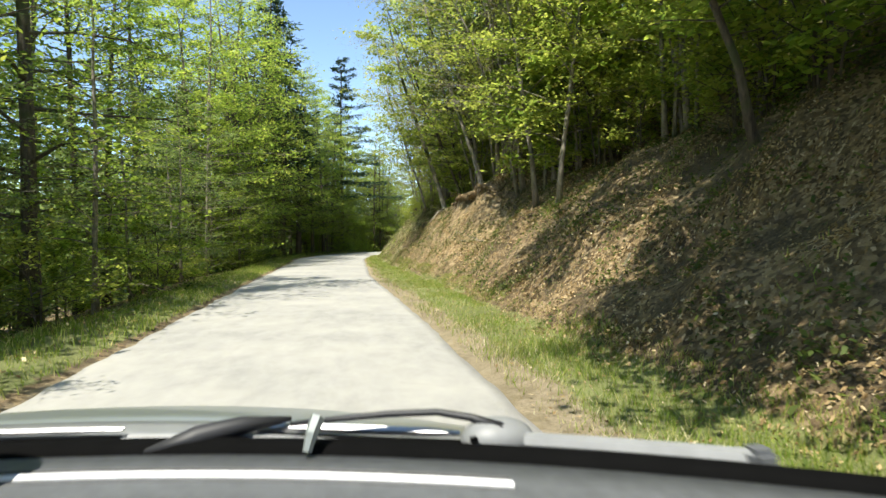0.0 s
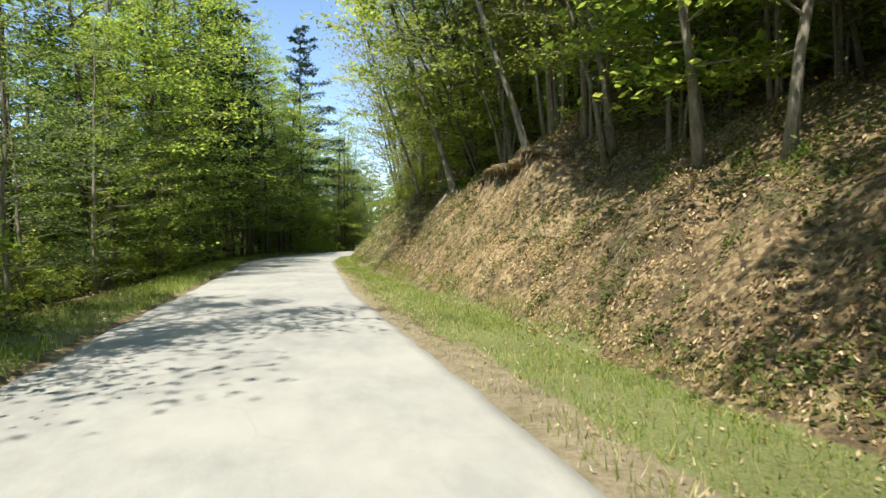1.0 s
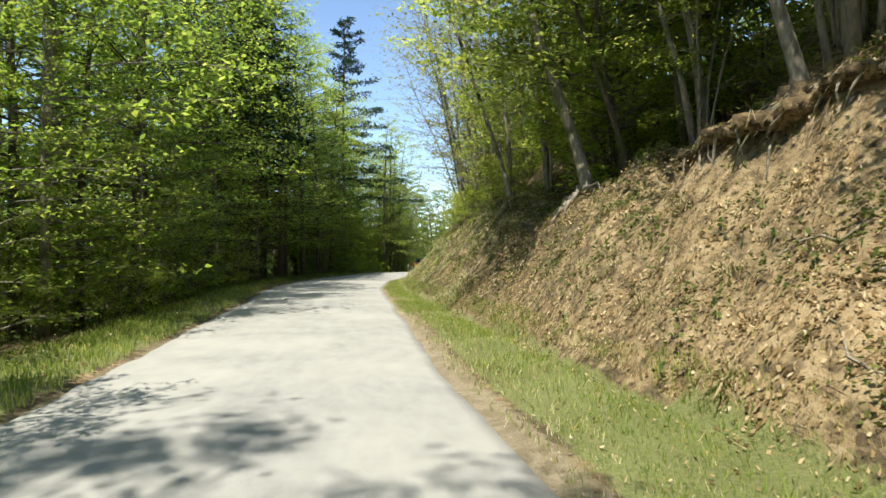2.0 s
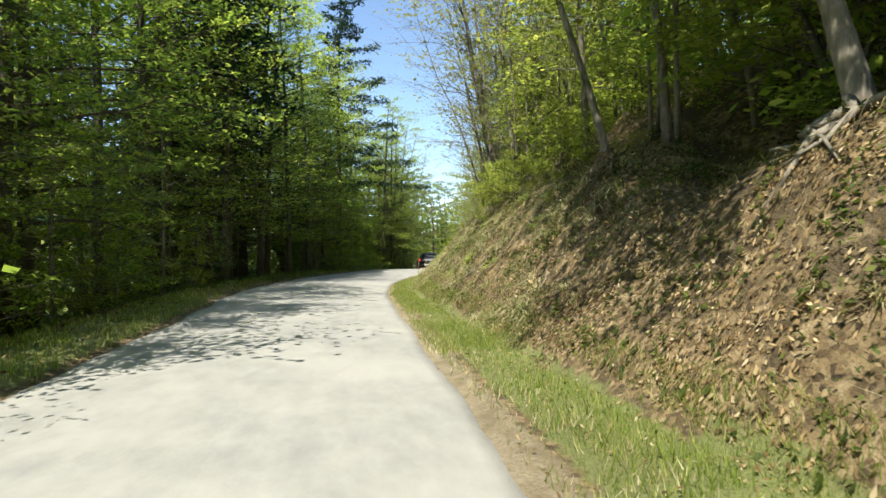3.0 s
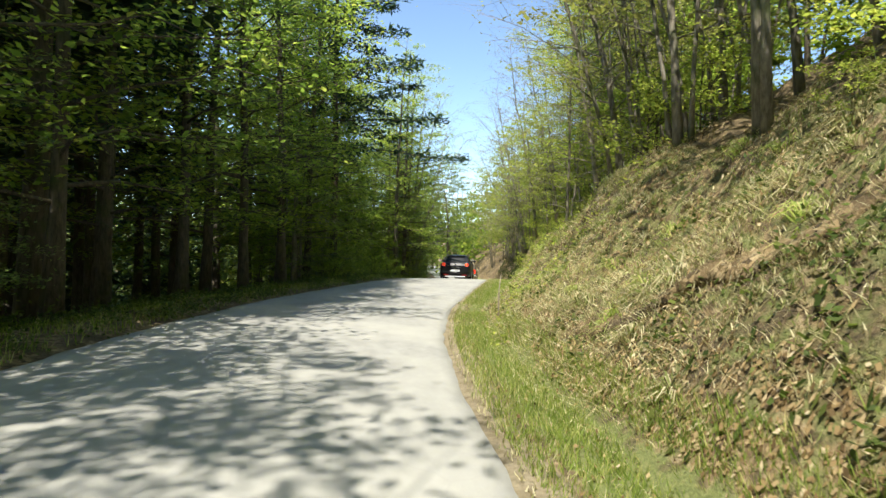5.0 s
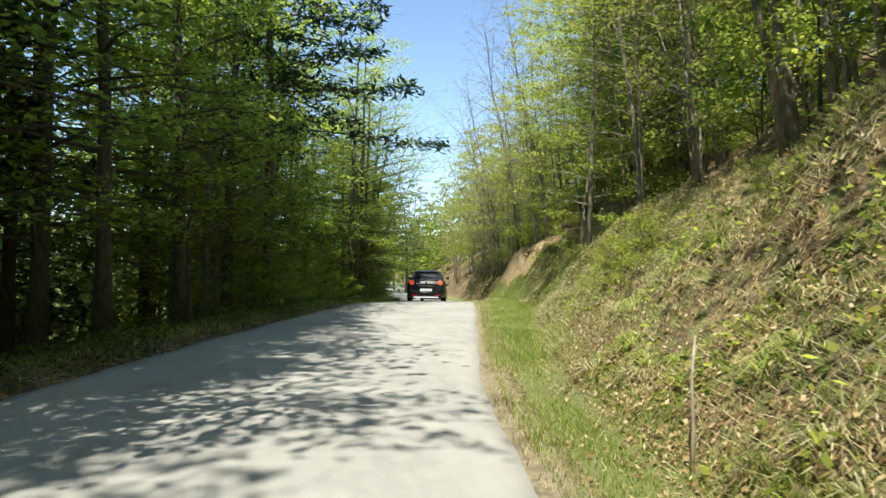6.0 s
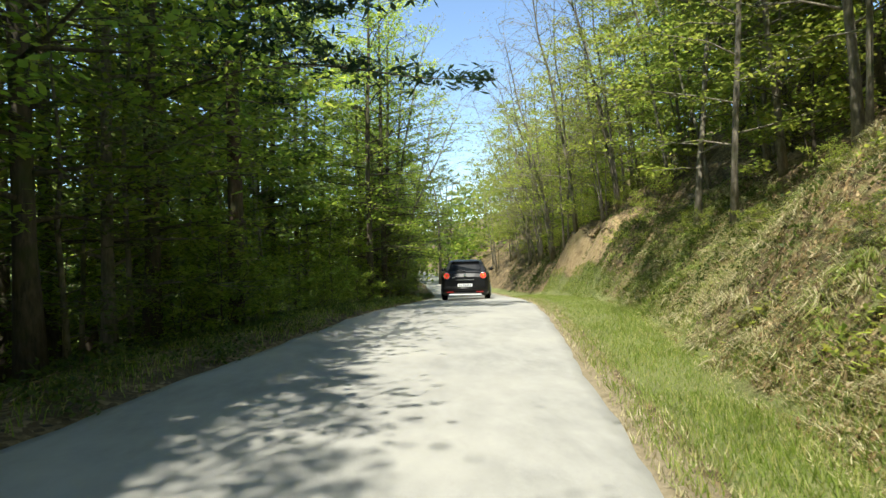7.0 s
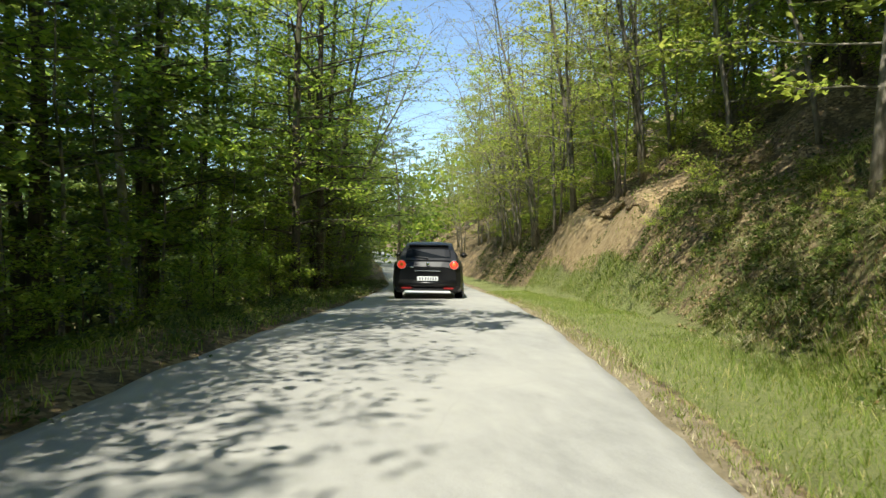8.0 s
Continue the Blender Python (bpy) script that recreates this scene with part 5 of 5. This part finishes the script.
def car(name, label, paint, at, yaw, length=4.06, half=0.86, roof=1.44, shoulder=0.94, back=(-1.88, -1.42), front=(0.15, 0.95), boot=0.0):
    """A parked-looking car: lower body, cabin, panes, wheels, lamps and trim. Its front points along +y."""
    ob = tagged(new(name), label, "car", "cars on the lane")
    ob.matrix_basis = pose(*at, 0, 0, yaw)
    b = length / 2
    body = loft([ring(-b, half * 0.8, 0.34, 0.5, shoulder - 0.16 - boot), ring(-b + 0.06, half * 0.93, 0.27, 0.5, shoulder - 0.04 - boot), ring(-b + 0.25, half, 0.22, 0.5, shoulder - boot * 0.8),
                 ring(-b + 0.8, half, 0.2, 0.5, shoulder), ring(-0.3, half, 0.2, 0.5, shoulder - 0.01), ring(b - 1.3, half, 0.2, 0.5, shoulder - 0.03),
                 ring(b - 0.7, half * 0.98, 0.2, 0.48, shoulder - 0.1), ring(b - 0.25, half * 0.9, 0.22, 0.45, shoulder - 0.22), ring(b, half * 0.7, 0.28, 0.42, shoulder - 0.36)])
    part("body", body, paint, ob, smooth=False)
    base, top = half * 0.87, half * 0.66
    lo = shoulder - 0.01
    cabin = Shape()
    rings = [(back[0], base * 0.95, lo), (back[0] + (back[1] - back[0]) * 0.55, base * 0.86, lo + (roof - lo) * 0.62), (back[1], top * 1.03, roof - 0.05), (back[1] + 0.2, top * 1.0, roof),
             ((back[1] + front[0]) / 2, top * 1.02, roof + 0.015), (front[0] - 0.12, top, roof - 0.01), (front[0], top * 0.98, roof - 0.05), (front[1], base * 0.9, lo)]
    verts, faces = [], []
    for y, w, z in rings:
        verts += [(w, y, z), (w * 0.6, y, z + 0.03), (-w * 0.6, y, z + 0.03), (-w, y, z), (-base, min(max(y, back[0] + 0.02), front[1] - 0.02), lo - 0.02), (base, min(max(y, back[0] + 0.02), front[1] - 0.02), lo - 0.02)]
    for i in range(len(rings) - 1):
        faces += [(i * 6 + k, i * 6 + (k + 1) % 6, i * 6 + 6 + (k + 1) % 6, i * 6 + 6 + k) for k in range(6)]
    part("cabin", cabin.add(verts, faces), paint, ob)

    def pane(pname, pts, push):
        mid = sum((Vector(p) for p in pts), Vector()) / len(pts)
        outer = [mid + (Vector(p) - mid) * 0.99 + Vector(push) for p in pts]
        inner = [Vector(p) - Vector(push) for p in pts]
        m = len(pts)
        return part(pname, Shape().add(outer + inner, [tuple(range(m)), tuple(range(m, 2 * m))[::-1]] + [(k, (k + 1) % m, m + (k + 1) % m, m + k) for k in range(m)]), GLASS, ob)
    dy = back[1] - back[0]
    y_mid = back[0] + dy * 0.55
    z_mid = lo + (roof - lo) * 0.62
    pane("rear_window", [(-base * 0.74, back[0] + dy * 0.16 - 0.012, lo + (z_mid - lo) * 0.28), (base * 0.74, back[0] + dy * 0.16 - 0.012, lo + (z_mid - lo) * 0.28), (base * 0.72, y_mid - 0.012, z_mid + 0.012),
                         (top * 0.8, back[1] - dy * 0.06 - 0.012, roof - 0.07), (-top * 0.8, back[1] - dy * 0.06 - 0.012, roof - 0.07), (-base * 0.72, y_mid - 0.012, z_mid + 0.012)], (0, -0.012, 0.008))
    pane("windscreen", [(-base * 0.8, front[1] - 0.06, lo + 0.05), (base * 0.8, front[1] - 0.06, lo + 0.05), (top * 0.9, front[0] + 0.05, roof - 0.08), (-top * 0.9, front[0] + 0.05, roof - 0.08)], (0, 0.02, 0.02))
    for s in (-1, 1):
        pane("side_window", [(s * (base - 0.01), back[0] + 0.5, lo + 0.05), (s * (base - 0.01), front[1] - 0.3, lo + 0.05), (s * (top + 0.012), front[0] - 0.08, roof - 0.09), (s * (top + 0.02), back[1] + 0.25, roof - 0.09)], (s * 0.015, 0, 0.005))
        for y in (-b + 0.78, b - 0.82):
            wheel(ob, s * (half - 0.1), y, 0.31, s)
        part("mirror", rounded_box(s * (half + 0.06), front[1] - 0.35, shoulder + 0.07, 0.2, 0.1, 0.13, 0.04), paint if paint is not PAINT_GOLD else PLASTIC, ob, smooth=True)
    part("rear_bumper", rounded_box(0, -b - 0.005, 0.47, half * 1.66, 0.1, 0.2, 0.04), paint, ob, smooth=True)
    part("diffuser", rounded_box(0, -b + 0.03, 0.3, half * 1.3, 0.12, 0.16, 0.03), PLASTIC, ob)
    plate = part("number_plate", rounded_box(0, -b - 0.065, 0.6, 0.52, 0.02, 0.11, 0.006), PLATE, ob)
    for k in range(7):
        part("mark", rounded_box(-0.19 + 0.062 * k + (0.02 if k > 1 else 0), -b - 0.078, 0.6, 0.035, 0.006, 0.07, 0.002), INK, plate)
    return ob


# black hatchback
hatch = car("hatchback_car", "black glossy hatchback with round red tail lamps on the lane", PAINT_BLACK, (5.42, 68.2, -0.56), -13.5, 4.06, 0.885, 1.45, 1.03, (-1.88, -1.42), (0.15, 0.95))
for s in (-1, 1):
    lamp = part("tail_lamp", disc((s * 0.65, -2.0, 0.94), (0, -1, 0.15), 0.105, 0.1, 24, 0.02), RED_LENS, hatch, "round red tail lamp")
    part("lamp_ring", Shape().tube([(s * 0.65 + 0.108 * math.cos(a), -2.055 + 0.02 * math.cos(a) * 0, 0.945 + 0.108 * math.sin(a)) for a in np.linspace(0, 2 * math.pi, 25)], [0.009] * 25, 6, False), CHROME, lamp)
    part("lamp_core", disc((s * 0.65, -2.07, 0.948), (0, -1, 0.15), 0.04, 0.02, 16, 0.01), AMBER, lamp)
    part("reflector", rounded_box(s * 0.52, -2.075, 0.36, 0.26, 0.03, 0.05, 0.015), DARK_RED, hatch)
part("spoiler", rounded_box(0, -1.47, 1.42, 1.02, 0.2, 0.035, 0.015), PAINT_BLACK, hatch)
part("rear_wiper", Shape().tube([(0.0, -1.88, 1.1), (-0.15, -1.86, 1.125), (-0.34, -1.84, 1.14)], [0.02, 0.012, 0.008], 6), PLASTIC, hatch)
part("emblem", disc((0, -2.045, 0.96), (0, -1, 0.1), 0.042, 0.03, 20, 0.006), CHROME, hatch)
part("trim_strip", rounded_box(0, -2.05, 0.79, 0.66, 0.035, 0.022, 0.008), CHROME, hatch)
part("lettering_bar", rounded_box(-0.4, -2.045, 0.88, 0.1, 0.02, 0.03, 0.005), CHROME, hatch)
part("bumper_strip", rounded_box(0, -2.08, 0.27, 1.16, 0.04, 0.055, 0.015), PAINT_WHITE, hatch, "pale strip under the bumper")
part("exhaust_pipe", Shape().tube([(-0.5, -1.9, 0.28), (-0.5, -2.07, 0.28)], [0.035, 0.035], 14), CHROME, hatch)
part("aerial", Shape().tube([(0, -1.2, 1.45), (0, -1.32, 1.62)], [0.006, 0.003], 5), PLASTIC, hatch)

# old estate and white saloon further along the convoy
estate = car("estate_car", "beige and gold upright old estate car with a white roof", PAINT_GOLD, (8.0, 79.5, -1.2), -11.5, 4.4, 0.84, 1.66, 0.98, (-2.1, -1.95), (0.35, 0.85))
part("roof_panel", rounded_box(0, -0.8, 1.68, 1.1, 2.3, 0.03, 0.012), PAINT_WHITE, estate)
part("chrome_bumper", rounded_box(0, -2.28, 0.52, 1.6, 0.08, 0.12, 0.03), CHROME, estate)
saloon = car("saloon_car", "white low saloon car with black rear lamps panel", PAINT_WHITE, (9.6, 88.0, -1.6), -9, 4.3, 0.84, 1.38, 0.88, (-1.35, -0.95), (0.1, 0.8), 0.02)
part("lamp_panel", rounded_box(0, -2.16, 0.72, 1.3, 0.04, 0.12, 0.01), PLASTIC, saloon)
for s in (-1, 1):
    part("tail_lamp", rounded_box(s * 0.62, -2.27, 0.82, 0.2, 0.05, 0.34, 0.02), RED_LENS, estate)
    part("tail_lamp", rounded_box(s * 0.52, -2.185, 0.72, 0.3, 0.03, 0.1, 0.01), DARK_RED, saloon)

# the grey car at the start of the lane: bonnet, wipers and dashboard seen over its open windscreen frame
own = tagged(new("grey_car"), "grey-green car with parked wipers and grey dashboard on the lane", "car", "cars on the lane")
own.matrix_basis = pose(-0.45, -0.04, 0.035, 0, 0, 2.5)


def bonnet_z(x, y):
    return np.interp(y, [0.7, 0.8, 1.0, 1.2, 1.4, 1.52, 1.62, 1.7], [0.908, 0.904, 0.878, 0.832, 0.768, 0.71, 0.625, 0.51]) - 0.085 * (abs(x) / 0.86) ** 2.2


def patch(name, x0, x1, nx, ys_, zf, mat, label="", thick=0.02, warp=None):
    """A gently curved panel with thickness over a grid of x and y."""
    xs = np.linspace(x0, x1, nx)
    top = [(x, y - (warp(x) if warp else 0), float(zf(x, y))) for y in ys_ for x in xs]
    low = [(x, y, z - thick) for x, y, z in top]
    n, m = nx, len(ys_)
    t = n * m
    faces = [(i * n + k, i * n + k + 1, i * n + n + k + 1, i * n + n + k) for i in range(m - 1) for k in range(n - 1)]
    faces += [tuple(t + v for v in f[::-1]) for f in faces]
    rim = [k for k in range(n)] + [i * n + n - 1 for i in range(1, m)] + [(m - 1) * n + k for k in range(n - 2, -1, -1)] + [i * n for i in range(m - 2, 0, -1)]
    faces += [(rim[(k + 1) % len(rim)], rim[k], t + rim[k], t + rim[(k + 1) % len(rim)]) for k in range(len(rim))]
    return part(name, Shape().add(top + low, faces), mat, own, label, True)


base_line = lambda x: 0.3 * x ** 2          # how far the windscreen's foot sweeps back to the sides
patch("bonnet", -0.9, 0.9, 25, [0.86, 0.95, 1.05, 1.15, 1.25, 1.35, 1.45, 1.52, 1.58, 1.63, 1.68], bonnet_z, PAINT_GREY, "grey-green bonnet", 0.02, lambda x: base_line(x) * 0.45)
patch("cowl", -0.88, 0.88, 25, [0.765, 0.785, 0.82, 0.855], lambda x, y: 0.916 - 0.12 * (y - 0.75) - 0.03 * (x / 0.8) ** 2, GREY_CAP, "pale grey scuttle panel", 0.03, lambda x: base_line(x) * 0.85)
# black strip that stands in for the shaded gap between dashboard and glass
patch("windscreen_seal", -0.98, 0.98, 25, [0.722, 0.732, 0.748, 0.764], lambda x, y: 0.905 + 0.01 * math.sin((y - 0.722) / 0.042 * math.pi), SHADED_RUBBER, "black seal with the shaded gap at the windscreen's foot", 0.03, base_line)
patch("dashboard", -0.98, 0.98, 25, [0.1, 0.25, 0.4, 0.5, 0.56, 0.565, 0.585, 0.59, 0.62, 0.66, 0.719], lambda x, y: float(np.interp(y, [0.1, 0.4, 0.56, 0.566, 0.586, 0.59, 0.719], [0.9, 0.905, 0.907, 0.911, 0.911, 0.907, 0.905])), DASH, "matt grey dashboard top", 0.05, base_line)
# a white tube paints the dashboard's highlight, with a thin dark line each side
for d, w in ((0.658, 0.005), (0.674, 0.002), (0.646, 0.0015)):
    pts = [(x, d - base_line(x), 0.906) for x in np.linspace(-0.7, 0.61, 24)]
    part("dash_strip", Shape().tube(pts, [w] * 24, 6), PAINT_WHITE if w > 0.004 else PLASTIC, own, "white glint and dark edge lines painted along the dashboard")


def dome_cap(x, y, z):
    """A low rounded cover, wider than it is high."""
    bm = bmesh.new()
    bmesh.ops.create_uvsphere(bm, u_segments=20, v_segments=12, radius=1.0, matrix=Matrix.Translation((x, y, z)) @ Matrix.Diagonal((0.042, 0.028, 0.024, 1)))
    return bm


# the long wiper: arm from its pivot cap, the clip that joins it to the blade, and the blade
arm = part("wiper_arm", Shape().tube([(0.63, 0.655, 0.924), (0.6, 0.67, 0.933), (0.563, 0.686, 0.937), (0.51, 0.7, 0.934), (0.453, 0.713, 0.928), (0.4, 0.73, 0.92)], [0.007, 0.0045, 0.004, 0.004, 0.0035, 0.003], 8), PLASTIC, own, smooth=True)
part("wiper_cap", dome_cap(0.628, 0.668, 0.909), GREY_CAP, arm, "grey domed pivot cap", True)
part("cap_slot", rounded_box(0.596, 0.645, 0.917, 0.008, 0.006, 0.006, 0.001), SHADED_RUBBER, arm)
part("wiper_clip", Shape().tube([(0.421, 0.656, 0.912), (0.426, 0.662, 0.93), (0.432, 0.67, 0.944)], [0.005, 0.007, 0.008], 6), PAINT_GREY, arm, "blue-grey plastic clip")
spine = [(0.32 + 0.27 * k / 8, 0.768 - 0.078 * (k / 8) ** 1.15, 0.91) for k in range(9)]
part("wiper_blade", Shape().tube(spine, [0.003] + [0.006] * 7 + [0.003], 6), ALLOY, arm, "bright metal blade spine")
part("blade_rubber", Shape().tube([(x, y - 0.012, z - 0.006) for x, y, z in spine], [0.003] * 9, 5), SHADED_RUBBER, arm)
# the second wiper, whose far end lies along the scuttle
arm = part("wiper_arm", Shape().tube([(0.25, 0.705, 0.907), (0.3, 0.722, 0.914), (0.345, 0.735, 0.92), (0.4, 0.745, 0.922)], [0.003, 0.014, 0.012, 0.003], 6), PLASTIC, own, smooth=True)
spine = [(0.216 - 0.62 * k / 12, 0.75 + 0.03 * math.sin(k / 12 * 2.2), 0.919) for k in range(13)]
part("wiper_blade", Shape().tube(spine, [0.002] + [0.0035] * 11 + [0.002], 6), ALLOY, arm, "bright metal blade spine")
part("blade_rubber", Shape().tube([(x, y - 0.012, z - 0.006) for x, y, z in spine], [0.003] * 13, 5), SHADED_RUBBER, arm)
part("wiper_cap", dome_cap(-0.3, 0.735, 0.912), GREY_CAP, arm, "grey domed pivot cap", True)
rail = part("scuttle_rail", Shape().tube([(x, 0.782 - base_line(x), 0.908) for x in np.linspace(0.655, 0.87, 9)], [0.011] * 9, 8), GREY_CAP, own, "grey strip under the windscreen")
part("rail_end", rounded_box(0.868, 0.556, 0.908, 0.03, 0.03, 0.026, 0.006), DASH, rail)
for s in (-1, 1):
    part("wing", loft([(y, [(s * 0.88, 0.28), (s * 0.97, 0.32), (s * 0.99, 0.55), (s * 0.96, float(bonnet_z(0.84, max(y, 0.8))) - 0.12), (s * 0.92, float(bonnet_z(0.84, max(y, 0.8))) - 0.05), (s * 0.87, float(bonnet_z(0.84, max(y, 0.8))) - 0.06)]) for y in (-2.0, -1.6, -0.5, 0.3, 0.6, 0.9, 1.2, 1.45, 1.62)]), PAINT_GREY, own, smooth=True)
    part("pillar", Shape().tube([(s * 0.96, 0.3, 0.9), (s * 0.86, 0.04, 1.18), (s * 0.64, -0.22, 1.42)], [0.035, 0.03, 0.03], 8), PLASTIC, own)
    part("rear_pillar", Shape().tube([(s * 0.9, -1.75, 0.85), (s * 0.78, -1.5, 1.2), (s * 0.62, -1.3, 1.42)], [0.06, 0.05, 0.04], 8), PAINT_GREY, own)
    for y in (1.0, -1.4):
        wheel(own, s * 0.88, y, 0.3, s)
patch("roof", -0.62, 0.62, 13, [-1.35, -1.1, -0.6, -0.25, -0.2], lambda x, y: 1.45 - 0.04 * (x / 0.62) ** 2, PAINT_GREY, "", 0.03)
part("front_bumper", rounded_box(0, 1.66, 0.42, 1.84, 0.2, 0.34, 0.06), PAINT_GREY, own, smooth=True)
part("tail", rounded_box(0, -2.0, 0.58, 1.84, 0.14, 0.56, 0.05), PAINT_GREY, own, smooth=True)
part("floor_pan", rounded_box(0, -0.2, 0.27, 1.76, 3.5, 0.08, 0.02), PLASTIC, own)
mount = part("phone_mount", disc((0.08, 0.63, 0.985), (0.0, -0.5, 0.85), 0.05, 0.03, 24, 0.012), PLASTIC, own, "black suction mount on the dashboard")
part("mount_arm", Shape().tube([(0.08, 0.62, 0.97), (0.08, 0.57, 0.94), (0.08, 0.53, 0.905)], [0.03, 0.032, 0.028], 12), PLASTIC, mount, smooth=True)
part("mount_clip", rounded_box(0.05, 0.57, 0.94, 0.12, 0.03, 0.03, 0.01), SHADED_RUBBER, mount)
